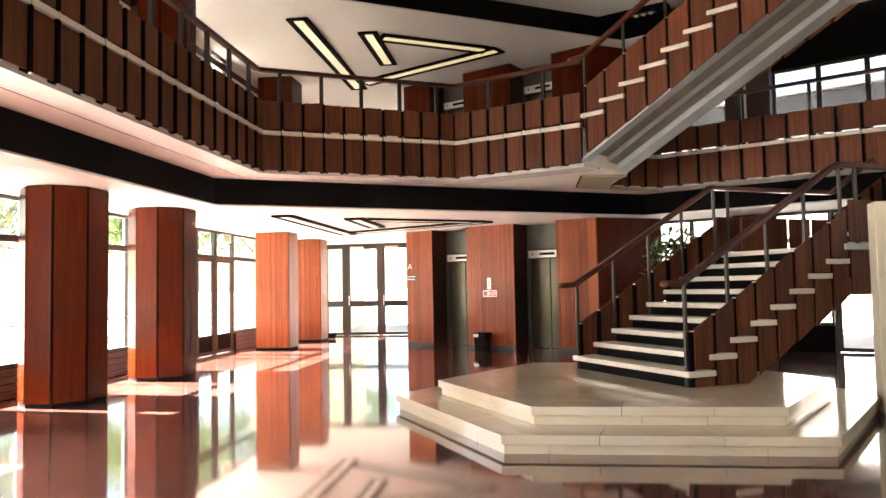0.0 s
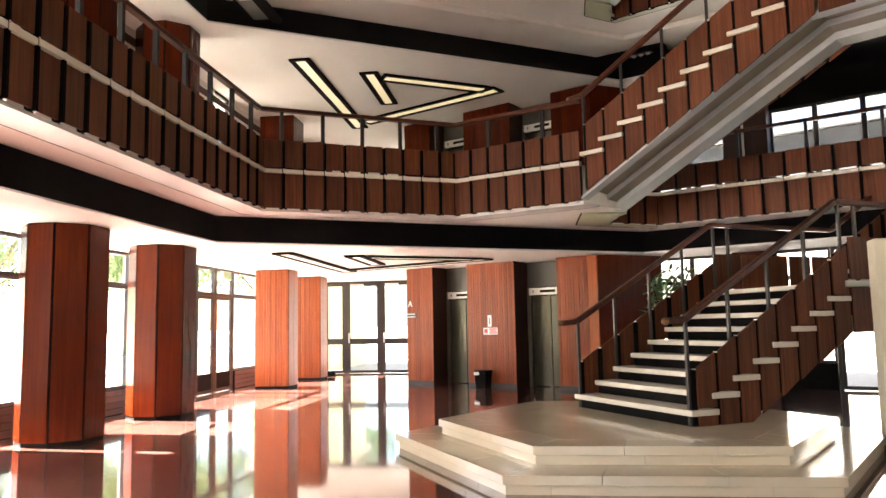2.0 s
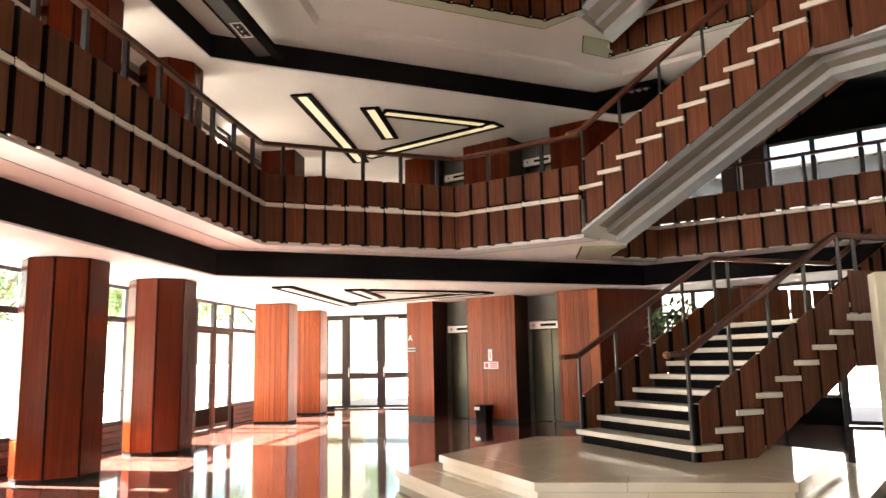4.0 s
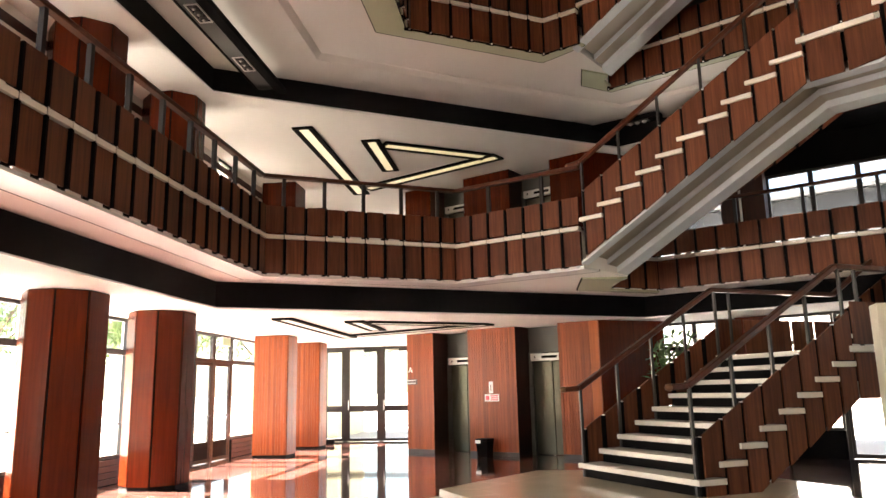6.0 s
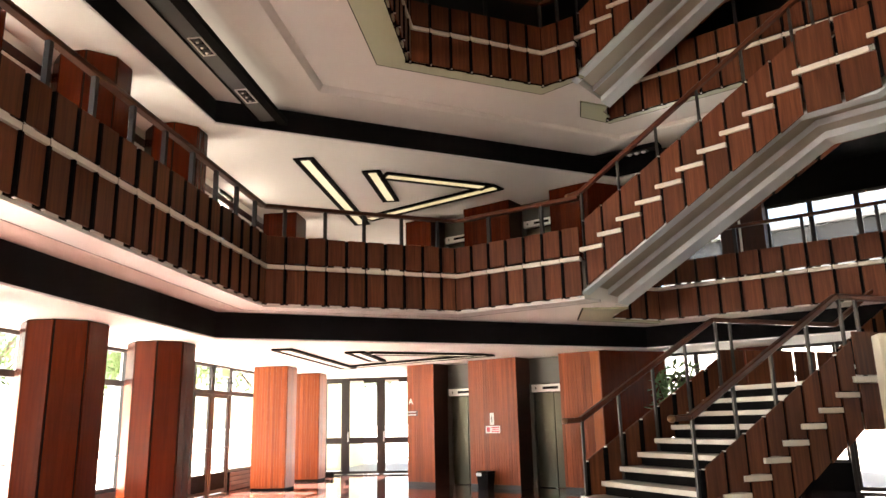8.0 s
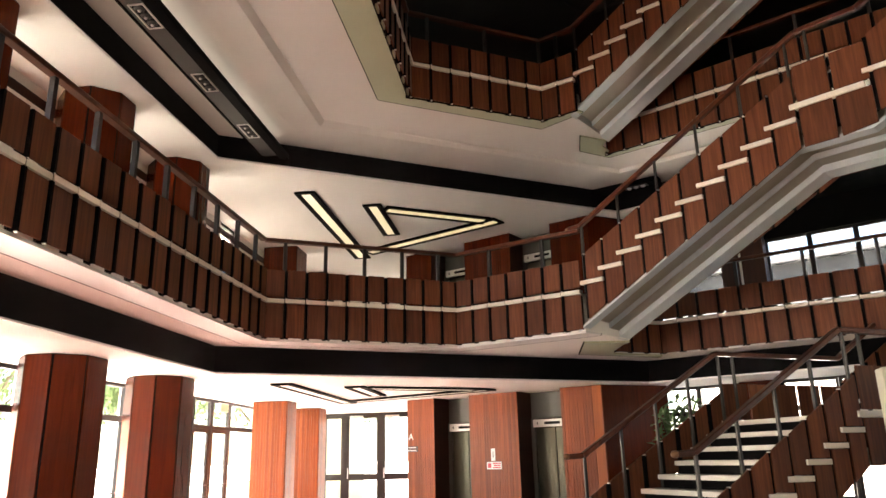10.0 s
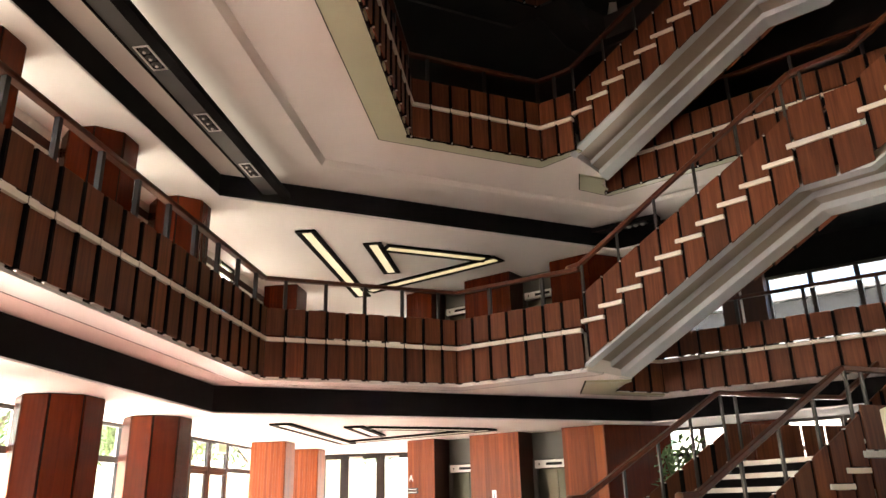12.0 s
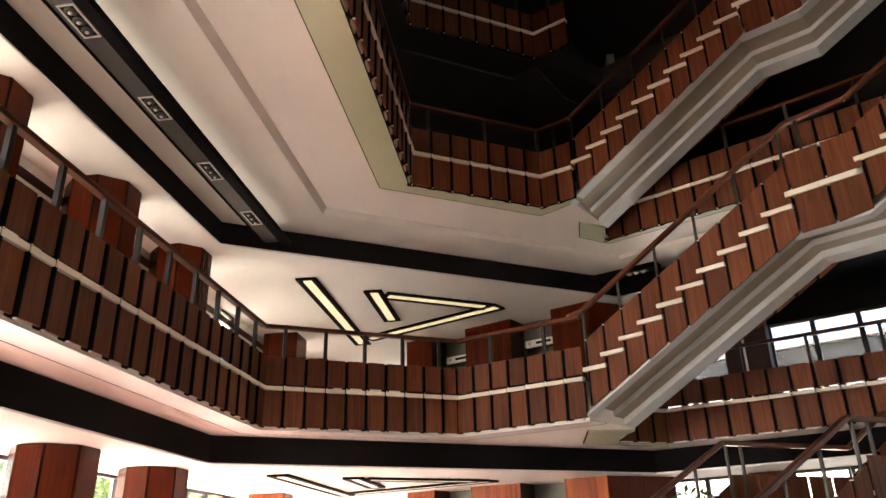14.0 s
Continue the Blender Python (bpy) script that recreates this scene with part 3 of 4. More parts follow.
dais = thing("dais", pose(0, 0, 0), "two-step hexagonal cream marble platform under the stair", "platform")
for k, r in ((0, 2.77), (1, 2.25)):
    z = k * 0.17
    part("bed", prism(B(), hexagon(r - 0.10), z, z + 0.16), JOINT, dais)
    part("paving", prism(B(), hexagon(r - 0.452), z + 0.1605, z + 0.17), MARBLE, dais)
    pts = [Vector(q) for q in hexagon(r)]
    low = [Vector(q) for q in hexagon(r - 0.045)]
    mid = [Vector(q) for q in hexagon(r - 0.45)]
    back = [Vector(q) for q in hexagon(r - 0.12)]
    for i in range(6):
        j = (i + 1) % 6
        cuts = (0.0, 0.24 + 0.06 * ((i + k) % 3), 0.72 - 0.05 * ((i + 2 * k) % 3), 1.0)
        for c0, c1 in zip(cuts, cuts[1:]):
            c0, c1 = c0 + 0.0008, c1 - 0.0008
            q = [pts[i].lerp(pts[j], c0), pts[i].lerp(pts[j], c1), mid[i].lerp(mid[j], c1), mid[i].lerp(mid[j], c0)]
            bm = prism(B(), [tuple(v) for v in q], z + 0.088, z + 0.17)
            bmesh.ops.bevel(bm, geom=bm.edges[:], offset=0.003, segments=1, affect="EDGES")
            part("edge_stone", bm, MARBLE, dais)
        cuts = (0.0, 0.14 + 0.3 * ((i + k) % 2), 0.80 - 0.1 * k, 1.0)
        for c0, c1 in zip(cuts, cuts[1:]):
            c0, c1 = c0 + 0.0008, c1 - 0.0008
            q = [low[i].lerp(low[j], c0), low[i].lerp(low[j], c1), back[i].lerp(back[j], c1), back[i].lerp(back[j], c0)]
            part("riser_stone", prism(B(), [tuple(v) for v in q], z + 0.001, z + 0.080), MARBLE, dais)

# ---- balustrades ----
OUT = 0.05
MOD = 0.352


def balustrade(p0, p1, z, label, n=None, rail_from=0.0, posts=3, post0=1, fin_end=True):
    """Hung veneer panels above and below a white floor bar, with fins, posts and a wooden handrail. Local -y faces the void."""
    a, b = Vector(p0), Vector(p1)
    L = (b - a).length
    az = math.degrees(math.atan2(b.x - a.x, b.y - a.y))
    run = thing("balustrade", place(a.x, a.y, z, az), label, "balustrade", "gallery balustrades")
    n = n or max(1, round(L / MOD))
    m = L / n
    gap = 0.045
    lower = mesh_of("lower_panel", box(B(), gap, m - gap * 0.2, -OUT - 0.02, -OUT, -0.575, -0.03, 0.003), WOOD)
    upper = mesh_of("upper_panel", box(B(), gap, m - gap * 0.2, -OUT - 0.02, -OUT, 0.075, 0.51, 0.003), WOOD)
    fin = mesh_of("fin", box(box(B(), -0.04, gap + 0.04, -OUT + 0.03, -OUT + 0.05, -0.59, 0.50), gap * 0.1, gap * 0.78, -OUT - 0.045, -OUT + 0.029, -0.59, 0.49), BLACK)
    cap = mesh_of("fin_cap", box(B(), gap * 0.2, gap * 0.75, -OUT - 0.047, -OUT - 0.015, -0.604, -0.591, 0.003), CLIP)
    for i in range(n):
        tilt = random.uniform(-0.35, 0.35)
        off = random.uniform(-0.004, 0.004)
        piece("lower_panel", lower, run, pose(i * m, off, 0, tilt * 0.5, 0, random.uniform(-0.5, 0.5)))
        piece("upper_panel", upper, run, pose(i * m, -off, random.uniform(-0.004, 0.004), tilt, 0, random.uniform(-0.5, 0.5)))
        piece("fin", fin, run, pose(i * m, 0, 0))
        piece("fin_cap", cap, run, pose(i * m, 0, 0))
        piece("fin_cap", cap, run, pose(i * m, 0, 0.645))
    part("backing", box(B(), 0.0, L, -OUT + 0.052, -OUT + 0.062, -0.57, -0.03), BLACK, run, "dark backing board")
    seg = mesh_of("floor_bar", box(B(), 0.007, m - 0.007, -OUT - 0.055, 0.02, -0.026, 0.036, 0.004), TREAD)
    for i in range(n):
        piece("floor_bar", seg, run, pose(i * m, random.uniform(-0.004, 0.004), random.uniform(-0.003, 0.003)))
    post = mesh_of("post", box(B(), -0.028, 0.028, -0.028, 0.028, 0.05, 1.0, 0.003), SHADED_POST)
    for i in range(post0, n + 1, posts):
        piece("post", post, run, pose(i * m, 0.02, 0))
    part("handrail", bar(B(), (0, 0.02, 1.015), (L, 0.02, 1.015), 0.10, 0.06), RAIL_WOOD, run, "dark polished wooden handrail")
    return run


G1 = "red-brown veneer panel balustrade with white floor bar, first gallery"
balustrade((-4.18, -0.526), (-4.18, 10.76), LEVEL, G1, n=32, posts=2)
balustrade((-4.18, 10.76), (-1.28, 12.31), LEVEL, G1, n=10, posts=2)
balustrade((-1.28, 12.31), (0.80, 11.293), LEVEL, G1, n=7, posts=3, post0=2)
balustrade((1.45, 13.946), (2.45, 14.498), LEVEL, "shaded veneer balustrade behind the stair foot", n=3)
balustrade((2.45, 14.498), (7.5, 11.67), LEVEL, "red-brown veneer balustrade before the far windows", n=15)
G2 = "dark veneer panel balustrade with white floor bar, second gallery"
balustrade((-1.79, 0.0), (-1.79, 10.479), LEVEL + STOREY, G2, n=28)
balustrade((-1.79, 10.479), (0.385, 11.729), LEVEL + STOREY, G2, n=7)
balustrade((0.385, 11.729), (0.96, 11.428), LEVEL + STOREY, G2, n=2, posts=9)
balustrade((1.63, 13.433), (7.5, 9.879), LEVEL + STOREY, "dark veneer balustrade before the upper stair", n=19)
G3 = "very dark balustrade in the shade under the roof"
balustrade((-1.9, 3.874), (-1.9, 11.034), LEVEL + 2 * STOREY, G3)
balustrade((-1.9, 11.034), (0.51, 12.484), LEVEL + 2 * STOREY, G3, n=8)
balustrade((0.51, 12.484), (1.2, 12.106), LEVEL + 2 * STOREY, G3, n=2)


# borders of the soffits along the voids
def border(name, line, z, width, mat, label, top=-0.003):
    bm = B()
    pts = [Vector(p) for p in line]
    off = []
    for i, p in enumerate(pts):
        d0 = (pts[i] - pts[i - 1]).normalized() if i else (pts[1] - pts[0]).normalized()
        d1 = (pts[i + 1] - pts[i]).normalized() if i + 1 < len(pts) else d0
        n0, n1 = Vector((-d0.y, d0.x)), Vector((-d1.y, d1.x))
        b = (n0 + n1).normalized()
        off.append(p + b * (width / max(0.4, b.dot(n0))))
    for i in range(len(pts) - 1):
        prism(bm, [tuple(pts[i]), tuple(pts[i + 1]), tuple(off[i + 1]), tuple(off[i])], z - 0.035, z + top)
    seam = B()
    for i in range(len(pts) - 1):
        q = [off[i], off[i + 1], off[i + 1] + (off[i + 1] - pts[i + 1]) * 0.035, off[i] + (off[i] - pts[i]) * 0.035]
        prism(seam, [tuple(v) for v in q], z - 0.036, z + top)
    trim = body(name, bm, mat, label, "trim")
    part("seam", seam, BLACK, trim)
    return trim


border("trim_1", VOID_1[:5], SOF, 0.40, ALU, "pale metal edge strip under the first gallery")


def edge_plate(name, strips, z0, z1, mat, label):
    """Flat plates under a soffit, each between an inner and an outer line."""
    plate, seam = B(), B()
    for inner, outer in strips:
        for i in range(len(inner) - 1):
            prism(plate, [inner[i], inner[i + 1], outer[i + 1], outer[i]], z0, z1)
            a, b = Vector(outer[i]), Vector(outer[i + 1])
            t = (b - a).normalized()
            n = Vector((-t.y, t.x)) * 0.014
            prism(seam, [tuple(a), tuple(b), tuple(b + n), tuple(a + n)], z0 - 0.001, z1)
    trim = body(name, plate, mat, label, "trim")
    part("seam", seam, BLACK, trim)
    return trim


edge_plate("trim_2", [
    ([(-1.77, FRONT), (-1.77, 10.46), (0.385, 11.758), (0.95, 11.46)], [(-2.29, FRONT), (-2.29, 10.53), (0.348, 12.10), (1.05, 11.57)]),
    ([(1.56, 12.85), (1.50, 13.06), (1.66, 13.36), (7.6, 9.90)], [(1.065, 12.56), (1.095, 13.22), (1.685, 13.64), (7.6, 10.17)]),
], SOF + STOREY + 0.045, SOF + STOREY + 0.078, BORDER, "grey-green metal edge strip under the second gallery")
edge_plate("trim_3", [
    ([(1.60, 12.50), (1.43, 13.08), (1.46, 13.95), (2.45, 14.52)], [(0.84, 12.40), (0.83, 13.80), (1.43, 14.14), (2.44, 14.72)]),
], SOF - 0.035, SOF - 0.003, BORDER, "grey-green metal edge plate under the first gallery beside the stair foot")


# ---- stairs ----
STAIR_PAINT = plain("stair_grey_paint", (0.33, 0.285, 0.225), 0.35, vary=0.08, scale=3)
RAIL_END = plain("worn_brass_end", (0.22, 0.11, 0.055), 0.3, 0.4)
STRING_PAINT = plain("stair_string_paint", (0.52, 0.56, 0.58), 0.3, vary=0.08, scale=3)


def side_panels(st, x, z, n, g, rise, width, gap=0.045):
    s = rise / g
    up = mesh_of("upper_panel", extrude_side(B(), [(gap, 0.012), (g, 0.012), (g, 0.44 + s * g * 0.9), (gap, 0.44)], -0.065, -0.045), WOOD)
    lo = mesh_of("lower_panel", extrude_side(B(), [(gap, -0.60), (g, -0.60 + s * g), (g, -0.065), (gap, -0.065)], -0.065, -0.045), WOOD)
    fin = mesh_of("fin", extrude_side(B(), [(-0.01, -0.585 - 0.01 * s), (gap + 0.01, -0.585 + s * gap), (gap + 0.01, 0.42), (-0.01, 0.42)], -0.043, -0.02), BLACK)
    for k in range(n):
        for y in (0.0, width + 0.11):
            m = pose(x + k * g + 0.07, y, z + k * rise + random.uniform(-0.004, 0.004), random.uniform(-0.3, 0.3), 0, random.uniform(-0.4, 0.4))
            piece("upper_panel", up, st, m)
            piece("lower_panel", lo, st, m)
            piece("fin", fin, st, pose(x + k * g + 0.07, y if y == 0 else y - 0.045, z + k * rise))


def strings(st, line, width, top):
    """The hollow soffit along a line of x and z: two deep strings and a raised middle sheet."""
    def sheet(y0, y1, low, high, name, mat):
        part(name, extrude_side(B(), [(x, z - low) for x, z in line] + [(x, z - high) for x, z in reversed(line)], y0, y1), mat, st)
    sheet(-0.035, 0.15, 0.60, 0.56, "near_string", STRING_PAINT)
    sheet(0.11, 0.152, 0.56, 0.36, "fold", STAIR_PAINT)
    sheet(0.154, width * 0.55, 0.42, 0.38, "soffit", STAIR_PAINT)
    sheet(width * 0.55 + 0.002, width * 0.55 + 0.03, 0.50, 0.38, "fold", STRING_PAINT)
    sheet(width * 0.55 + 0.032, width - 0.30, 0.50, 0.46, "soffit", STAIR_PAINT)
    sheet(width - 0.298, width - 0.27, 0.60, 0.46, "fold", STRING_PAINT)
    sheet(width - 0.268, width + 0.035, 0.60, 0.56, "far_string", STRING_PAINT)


def flight(p0, p1, z0, risers, rise, width, label, landing=0.9, second=11, posts=2, rail_bend=(0.20, 1.04), rail_foot=1.07):
    """Two straight stair runs with a landing between; the near side runs from p0 towards p1. Local x uphill, y across."""
    a, b = Vector(p0), Vector(p1)
    g = (b - a).length / risers
    az = math.degrees(math.atan2(b.x - a.x, b.y - a.y))
    st = thing("staircase", place(a.x, a.y, z0, az), label, "staircase")
    s = rise / g
    tread = mesh_of("tread", box(B(), 0.0, g + 0.07, -0.09, width + 0.09, -0.06, 0.0, 0.005), TREAD)
    riser = mesh_of("riser", box(B(), 0.05, 0.065, 0.0, width, -rise, -0.061), BLACK)
    xl, zl = (risers - 1) * g, risers * rise
    starts = ((0.0, 0.0, risers - 1), (xl + landing, zl, second - 1))
    for x0, zz, n in starts:
        for k in range(1, n + 1):
            piece("tread", tread, st, pose(x0 + (k - 1) * g, 0, zz + k * rise))
            piece("riser", riser, st, pose(x0 + (k - 1) * g, 0, zz + k * rise))
        side_panels(st, x0, zz + rise, n, g, rise, width)
    piece("riser", riser, st, pose(xl, 0, zl))
    cap = mesh_of("fin_cap", box(B(), 0.008, 0.028, -0.072, -0.03, 0.42, 0.432, 0.002), CLIP)
    for k in range(1, risers):
        for y in (0.0, width + 0.07):
            piece("fin_cap", cap, st, pose((k - 1) * g + 0.07, y, k * rise))
    part("landing_slab", box(B(), xl, xl + landing, 0.0, width, zl - 0.06, zl, 0.004), TREAD, st, "white stone landing")
    part("landing_core", box(B(), xl + 0.08, xl + landing, 0.0, width, zl - 0.40, zl - 0.062), BLACK, st)
    count = max(2, round(landing / 0.5))
    half = landing / count
    for y in (0.0, width + 0.11):
        for i in range(count):
            x = xl + 0.07 + i * half
            part("landing_panel", box(B(), x + 0.045, x + half, y - 0.065, y - 0.045, zl + 0.03, zl + 0.54, 0.003), WOOD, st)
            part("landing_panel", extrude_side(B(), [(x + 0.045, zl - 0.60 + s * 0.0), (x + half, zl - 0.60 + 0.05 * i), (x + half, zl - 0.065), (x + 0.045, zl - 0.065)], y - 0.065, y - 0.045), WOOD, st)
            part("landing_bar", box(B(), x - 0.06, x + half - 0.066, y - 0.09, y - 0.02, zl - 0.06, zl + 0.012, 0.004), TREAD, st)
    top = (xl + landing + (second - 1) * g, zl + second * rise)
    strings(st, [(-0.12, 0.0 + s * 0.0), (xl - 0.02, zl), (xl + landing, zl), (top[0], top[1] - rise)], width, top)
    for y in (0.0, width + 0.02):
        bend, height = rail_bend
        pts = [(-0.20, y, rail_foot), (0.02, y, rail_foot + 0.01), (xl + bend, y, zl + height), (xl + landing + 0.05, y, zl + height), (top[0], y, top[1] + 0.9)]
        rail = B()
        for q, r in zip(pts, pts[1:]):
            bar(rail, q, r, 0.085, 0.065)
        part("handrail", rail, RAIL_WOOD, st, "polished wooden handrail")
        knob = B()
        bmesh.ops.create_uvsphere(knob, u_segments=14, v_segments=8, radius=0.052, matrix=Matrix.Translation((-0.21, y, rail_foot)) @ Matrix.Diagonal((0.9, 0.85, 0.75, 1)))
        part("rail_end", knob, RAIL_END, st, "rounded worn brown handrail end")
        for k in range(0, risers, posts):
            x = k * g + 0.03
            part("post", box(B(), x, x + 0.035, y - 0.018, y + 0.018, k * rise, rail_foot + (x - 0.02) * (zl + height - rail_foot) / (xl + bend) - 0.01, 0.003), STEEL, st)
        part("post", box(B(), xl + 0.3, xl + 0.335, y - 0.018, y + 0.018, zl, zl + height - 0.02, 0.003), STEEL, st)
    return st


flight((0.814, 11.277), (3.779, 8.988), LEVEL, 11, RISER, 1.35, "upper stair flight with veneer sides and white treads")
flight((0.97, 11.515), (3.886, 9.738), LEVEL + STOREY, 11, RISER, 1.35, "highest stair flight with veneer sides and white treads")
flight((1.545, 8.048), (3.875, 9.351), 0.34, 9, 0.17, 2.08, "main stair flight with white treads rising from the marble platform", landing=2.4, second=12, rail_bend=(0.0, 0.965), rail_foot=1.105)
# cream pier
body("pier", box(B(), 0.0, 3.0, 0.0, 0.3, 0.0, 2.3, 0.01), CREAM, "plain cream painted pier wall beside the stair", "wall", "structure", place(3.70, 8.445, 0, 100))

# ---- ceiling lights ----
def light_strip(p0, p1, z, width, label, glow):
    a, b = Vector(p0), Vector(p1)
    L = (b - a).length
    az = math.degrees(math.atan2(b.x - a.x, b.y - a.y))
    f = thing("ceiling_light", place(a.x, a.y, z, az), label, "ceiling light", "triangular ceiling lights")
    h = width / 2
    part("frame", box(box(box(box(B(), 0, L, -h, -h + 0.11, -0.04, 0, 0.004), 0, L, h - 0.11, h, -0.04, 0, 0.004), 0, 0.08, -h + 0.11, h - 0.11, -0.04, 0), L - 0.08, L, -h + 0.11, h - 0.11, -0.04, 0), BLACK, f)
    n = max(1, round(L / 1.3))
    for i in range(n):
        part("diffuser", box(B(), 0.06 + i * (L - 0.12) / n, 0.04 + (i + 1) * (L - 0.12) / n, -h + 0.115, h - 0.115, -0.03, -0.004), glow, f)
    return f


for z, dx, dy, glow in ((CEIL, -0.35, 0.08, DULL_TUBE), (CEIL + STOREY, 0.0, 0.0, TUBE)):
    lab = "black-framed strip of a triangular ceiling light, warm lit"
    for a, b, w in (((-4.36, 13.172), (-4.36, 18.208), 0.42), ((-0.62, 15.709), (-4.12, 17.724), 0.44), ((-3.02, 14.479), (-0.90, 15.69), 0.44), ((-3.21, 16.319), (-3.21, 14.14), 0.40)):
        light_strip((a[0] + dx, a[1] + dy), (b[0] + dx, b[1] + dy), z - 0.004, w, lab, glow)

# ---- spotlight track and stepped soffit under the second gallery ----
Z2 = SOF + STOREY
track = thing("light_track", place(-4.49, 0.291, Z2 - 0.28, 0), "long black ceiling track with triple spotlights and hidden uplights", "light track")
part("housing", box(B(), 0.0, 11.38, -0.10, 0.17, -0.0, 0.07, 0.004), plain("grey_track_metal", (0.10, 0.10, 0.095), 0.4, 0.5), track, "dark grey track housing")
part("side_board", box(B(), 0.0, 11.57, -0.26, -0.105, -0.02, 0.08, 0.004), BLACK, track, "black track side board")
part("side_strip", box(B(), 0.0, 11.38, 0.175, 0.20, -0.02, 0.08, 0.004), BLACK, track)
for y0, y1 in ((-0.22, -0.14), (0.05, 0.13)):
    part("uplight", box(B(), 0.1, 11.23, y0, y1, 0.082, 0.09), COVE, track, "warm hidden uplight strip")
for sx in (0.39, 2.03, 3.68, 5.365, 7.02, 8.68, 10.325):
    sp = part("spot_frame", box(box(box(box(B(), sx - 0.26, sx + 0.26, -0.085, -0.065, -0.015, -0.001), sx - 0.26, sx + 0.26, 0.095, 0.115, -0.015, -0.001), sx - 0.26, sx - 0.24, -0.065, 0.095, -0.015, -0.001), sx + 0.24, sx + 0.26, -0.065, 0.095, -0.015, -0.001), CLIP, track, "white spotlight surround")
    part("spot_well", box(B(), sx - 0.238, sx + 0.238, -0.063, 0.093, -0.004, -0.001), BLACK, sp)
    for k in (-1, 0, 1):
        ringm = B()
        bmesh.ops.create_cone(ringm, cap_ends=True, segments=14, radius1=0.045, radius2=0.068, depth=0.02, matrix=Matrix.Translation((sx + 0.155 * k, 0.015, -0.014)))
        part("spot", ringm, STEEL, sp)
        bulb = B()
        bmesh.ops.create_uvsphere(bulb, u_segments=10, v_segments=6, radius=0.022, matrix=Matrix.Translation((sx + 0.155 * k, 0.015, -0.026)))
        part("bulb", bulb, CLIP, sp)
cove = prism(B(), BEAM_2 + [(7.78, FRONT), (7.78, 11.06), (1.95, 14.42), (-3.47, 11.25), (-3.47, FRONT)], Z2, Z2 + 0.079)
for v in cove.verts:
    if v.co.z > Z2 + 0.05 and abs(v.co.x + 3.47) < 0.01:
        v.co.x += 0.10
        v.co.y -= 0.10 if v.co.y > 0 else 0
    elif v.co.z > Z2 + 0.05 and abs(v.co.x - 1.95) < 0.01:
        v.co.y -= 0.03
body("soffit_cove", cove, SOFFIT, "pale lower soffit band beside the light track", "ceiling")

track = thing("light_track", place(1.45, 15.399, Z2 - 0.12, 117), "short black spotlight track behind the stair", "light track")
part("housing", box(B(), 0.0, 1.5, -0.14, 0.14, 0.0, 0.1, 0.004), BLACK, track)
part("spot_frame", box(B(), 0.75, 1.25, -0.08, 0.08, -0.012, -0.001, 0.003), STEEL, track)
for k in range(3):
    knob = B()
    bmesh.ops.create_cone(knob, cap_ends=True, segments=12, radius1=0.03, radius2=0.055, depth=0.03, matrix=Matrix.Translation((0.85 + 0.15 * k, 0, -0.027)))
    part("spot", knob, CLIP, track)

# ---- small things ----
def on_lift(sx, z=0.0):
    return lift_frame(sx, z)


bin_ = thing("waste_bin", on_lift(2.45, 0), "black plastic swing-top waste bin on the stone floor", "waste bin")
taper = prism(B(), [(-0.15, -0.42), (0.15, -0.42), (0.15, -0.14), (-0.15, -0.14)], 0.0, 0.34)
for v in taper.verts:
    if v.co.z < 0.1:
        v.co.x *= 0.85
        v.co.y = -0.28 + (v.co.y + 0.28) * 0.85
part("bucket", taper, BLACK, bin_)
part("lid", box(B(), -0.16, 0.16, -0.43, -0.13, 0.342, 0.40, 0.015), BLACK, bin_)
part("bag_edge", box(B(), -0.155, -0.02, -0.436, -0.425, 0.30, 0.37, 0.004), CLIP, bin_, "crumpled pale bag edge")

sign = thing("door_letter_sign", on_lift(0.05, 1.93), "white letter on a small dark plaque", "sign")
cv = bpy.data.curves.new("letter", "FONT")
cv.body, cv.size, cv.extrude = "A", 0.2, 0.004
let = new("letter", cv)
let.parent = sign
let.matrix_basis = pose(0.0, -0.012, 0.0, 90, 0, 0)
cv.materials.append(PALE_SIGN)
plaque = thing("wall_plaque", on_lift(0.0, 1.64), "dark grey plaque with two bars of lettering", "sign")
for k in range(2):
    part("plate", box(B(), 0.0, 0.33, -0.014, -0.003, 0.07 * k, 0.07 * k + 0.06, 0.003), STEEL, plaque)
    part("text_bar", box(B(), 0.03, 0.28, -0.017, -0.0145, 0.07 * k + 0.022, 0.07 * k + 0.038), CLIP, plaque)
notice = thing("paper_notice", on_lift(2.43, 1.39), "narrow white notice on the boarded wall", "notice")
part("sheet", box(B(), 0.0, 0.11, -0.008, -0.003, 0.0, 0.27, 0.002), PALE_SIGN, notice)
part("text_bar", box(B(), 0.045, 0.065, -0.010, -0.0085, 0.06, 0.2), STEEL, notice)
notice = thing("warning_sign", on_lift(2.31, 1.21), "white and red safety sign with bars of small print", "sign")
part("plate", box(B(), 0.0, 0.39, -0.010, -0.003, 0.0, 0.16, 0.002), PALE_SIGN, notice)
RED = plain("sign_red", (0.6, 0.06, 0.08), 0.4)
for k, (a, b) in enumerate(((0.16, 0.37), (0.18, 0.36), (0.16, 0.37))):
    part("text_bar", box(B(), a, b, -0.013, -0.0105, 0.022 + k * 0.045, 0.05 + k * 0.045), RED, notice)
part("symbol", box(B(), 0.03, 0.12, -0.013, -0.0105, 0.03, 0.13, 0.004), RED, notice)
poster = thing("poster", on_lift(1.62, 1.42), "small yellow-green paper poster inside the lift recess", "poster")
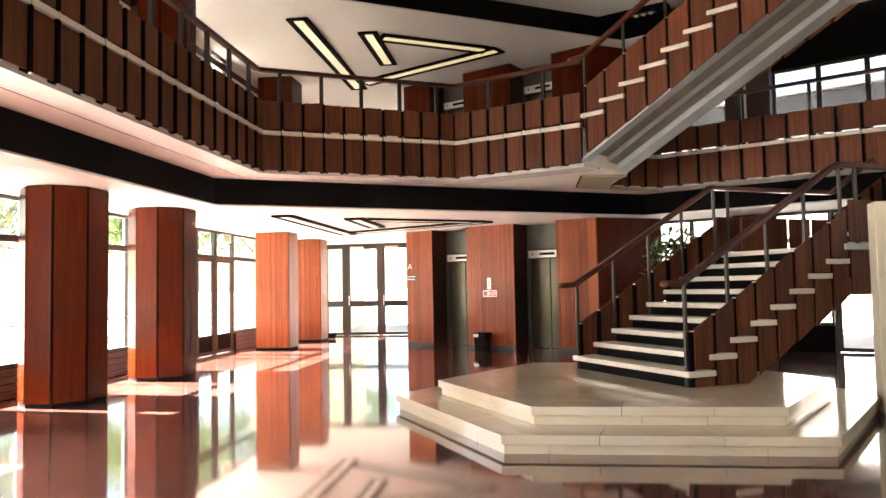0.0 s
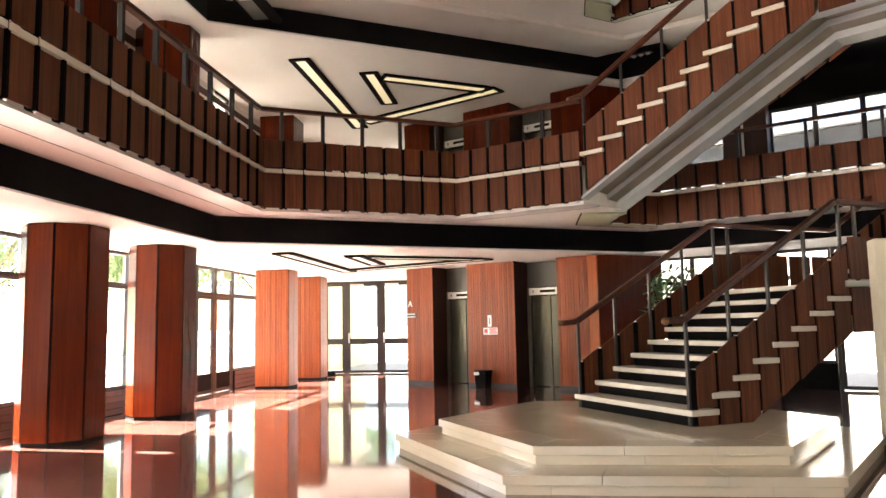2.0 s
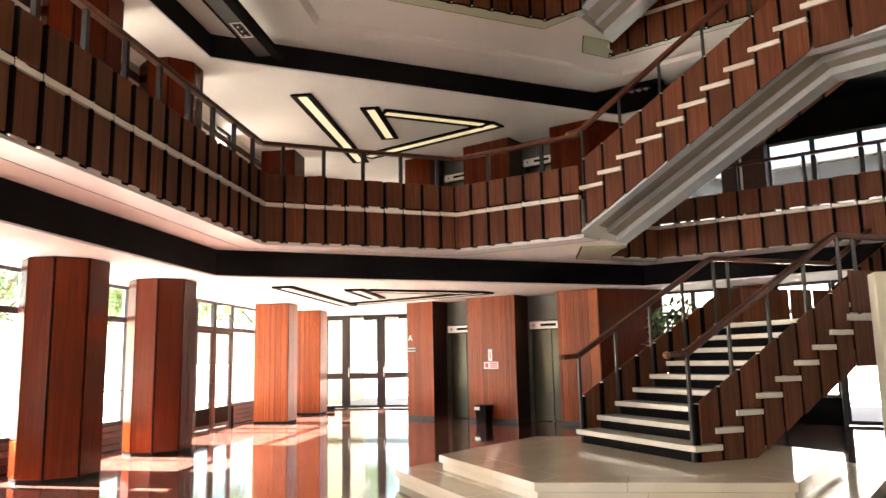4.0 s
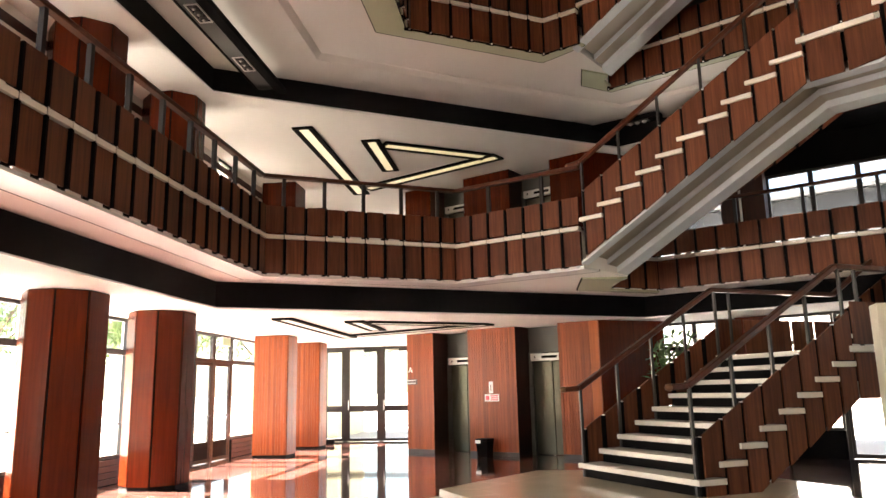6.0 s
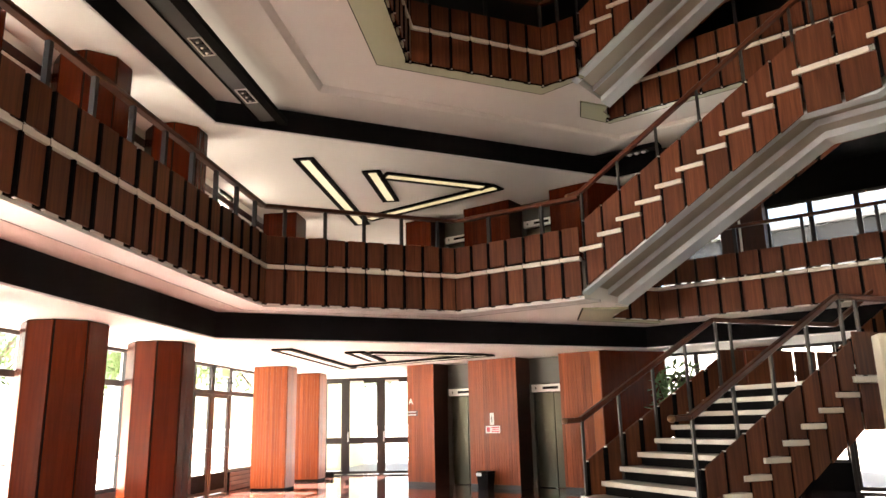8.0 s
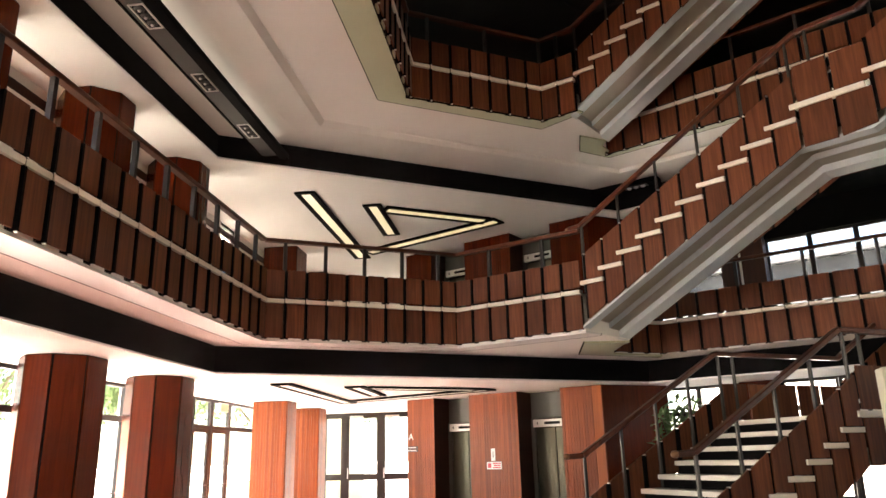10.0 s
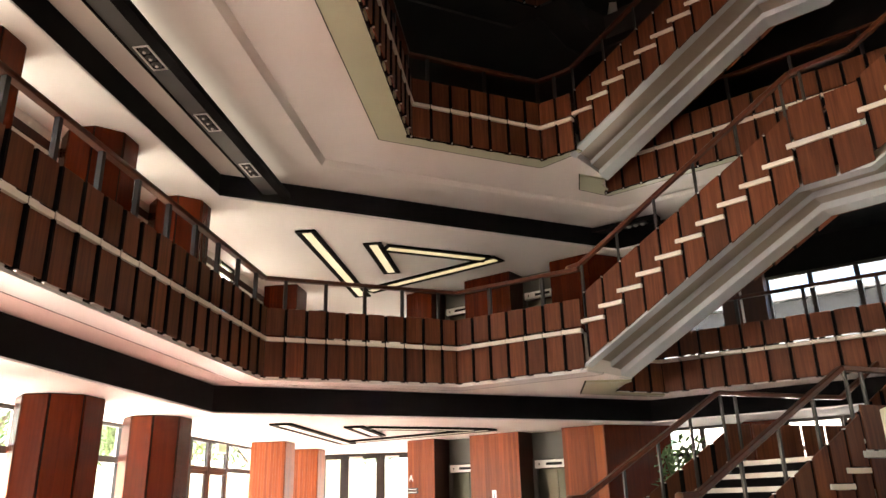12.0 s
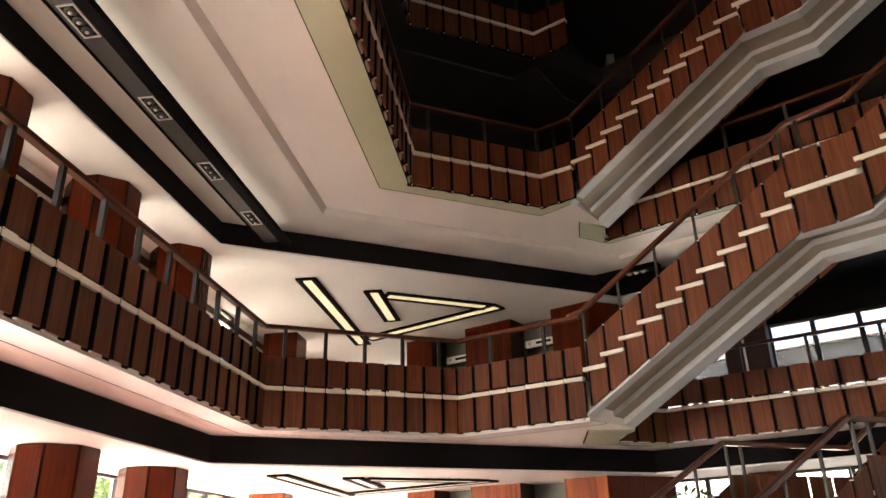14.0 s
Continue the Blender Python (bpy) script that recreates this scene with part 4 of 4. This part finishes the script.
part("sheet", box(B(), 0.0, 0.16, 0.56, 0.565, 0.0, 0.32), plain("yellow_paper", (0.65, 0.62, 0.25), 0.6), poster)
stop = thing("door_stop", pose(-6.05, 21.404, 0), "small black door stop on the floor", "door stop")
part("block", box(B(), -0.14, 0.10, -0.08, 0.08, 0.0, 0.16, 0.03), BLACK, stop)
part("tip", box(B(), -0.24, -0.142, -0.04, 0.04, 0.0, 0.07, 0.015), BLACK, stop)
detector = thing("smoke_detector", pose(-4.9, 21.307, CEIL - 0.05), "small round pale detector on the ceiling", "detector")
cone = B()
bmesh.ops.create_cone(cone, cap_ends=True, segments=16, radius1=0.05, radius2=0.09, depth=0.06, matrix=Matrix.Translation((0, 0, 0.018)))
part("housing", cone, PALE_SIGN, detector)

# plant behind the stair
plant = thing("potted_plant", pose(2.55, 13.656, 0), "bushy green potted plant behind the stair", "plant")
pot = B()
bmesh.ops.create_cone(pot, cap_ends=True, segments=20, radius1=0.26, radius2=0.34, depth=0.6, matrix=Matrix.Translation((0, 0, 0.3)))
part("pot", pot, plain("terracotta", (0.25, 0.10, 0.06), 0.7), plant)
LEAF = plain("plant_leaf", (0.05, 0.11, 0.03), 0.45, vary=0.4, scale=9)


def leaves(bm, centre, spread, count, size, rng):
    for _ in range(count):
        v = Vector((rng.gauss(0, 1), rng.gauss(0, 1), rng.gauss(0, 1))).normalized() * (rng.random() ** 0.5)
        c = Vector(centre) + Vector((v.x * spread[0], v.y * spread[1], v.z * spread[2]))
        m = Euler((rng.uniform(-1.2, 1.2), rng.uniform(-1.2, 1.2), rng.uniform(0, 6.3))).to_matrix()
        l, w = size * rng.uniform(0.6, 1.3), size * rng.uniform(0.25, 0.45)
        q = [bm.verts.new(c + m @ Vector(k)) for k in ((-l, 0, 0), (0, -w, 0.15 * l), (l, 0, -0.1 * l), (0, w, 0.15 * l))]
        bm.faces.new(q)
    return bm


rng = random.Random(5)
stems = B()
for k in range(9):
    a = k * 0.7
    rod(stems, (0, 0, 0.55), (0.45 * math.cos(a), 0.45 * math.sin(a), 1.6 + 0.5 * rng.random()), 0.012, 6)
part("stem", stems, DARK_WOOD, plant)
foliage = leaves(B(), (0, 0, 1.75), (0.6, 0.6, 0.7), 420, 0.11, rng)
part("foliage", foliage, LEAF, plant)

# ---- outside ----
BARK = plain("bark", (0.12, 0.09, 0.06), 0.9, vary=0.3, scale=8)
TREE_LEAF = plain("tree_leaf", (0.10, 0.16, 0.045), 0.5, vary=0.35, scale=1.5)


def tree(x, y, h, r, seed):
    rng = random.Random(seed)
    t = thing("tree", pose(x, y, -0.06), "broad-leaved green tree in the garden outside", "tree", "garden trees")
    trunk = B()
    bmesh.ops.create_cone(trunk, cap_ends=True, segments=10, radius1=0.16, radius2=0.09, depth=h * 0.5, matrix=Matrix.Translation((0, 0, h * 0.25)))
    tips = []
    for k in range(7):
        a = k * 2.4 + rng.random()
        tip = Vector((math.cos(a) * r * 0.6, math.sin(a) * r * 0.6, h * rng.uniform(0.55, 0.9)))
        rod(trunk, (0, 0, h * rng.uniform(0.3, 0.48)), tip, 0.04, 6)
        tips.append(tip)
    part("trunk", trunk, BARK, t)
    crown = B()
    for tip in tips + [Vector((0, 0, h * 0.8))]:
        leaves(crown, tip, (r * 0.5, r * 0.5, r * 0.42), 420, 0.13, rng)
    part("crown", crown, TREE_LEAF, t)


for k, (x, y, h, r) in enumerate(((-12.5, 23.244, 6.0, 2.4), (-15.5, 28.087, 7.0, 2.8), (-11.0, 30.024, 6.5, 2.6), (-19.0, 23.244, 7.0, 2.8), (-17.5, 33.898, 8.0, 3.0), (-21.0, 16.465, 6.5, 2.6), (-9.0, 34.866, 7, 2.5))):
    tree(x, y, h, r, 20 + k)
YELLOW = plain("yellow_render", (0.60, 0.56, 0.36), 0.8)
outbuilding = thing("outbuilding", pose(-10.2, 25.665, -0.06), "pale yellow rendered outbuilding behind the glass doors", "building")
part("wall", box(B(), 0.0, 3.2, 0.0, 4.0, 0.0, 3.4, 0.01), YELLOW, outbuilding)
part("roof", box(B(), -0.2, 3.4, -0.2, 4.2, 3.402, 3.6, 0.01), PAVING, outbuilding)
GREY = plain("dark_slate_facade", (0.035, 0.037, 0.04), 0.8, vary=0.1, scale=0.8)
block = thing("apartment_block", place(6.0, 34.0, -0.06, 120), "grey facade of the neighbouring block", "building")
part("wall", box(B(), 0.0, 40.0, 0.0, 10.0, 5.6, 9.1, 0.02), GREY, block)
# pale lower storey added to whiten what the hall floor reflects
part("bounce_storey", box(B(), 0.0, 40.0, 0.05, 9.95, 0.0, 5.598, 0.02), plain("pale_bounce_storey", (0.5, 0.48, 0.45), 0.8), block, "added pale storey that brightens the floor reflections")
part("roof", box(B(), -0.3, 40.3, -0.3, 10.3, 9.102, 9.3, 0.02), GREY, block)
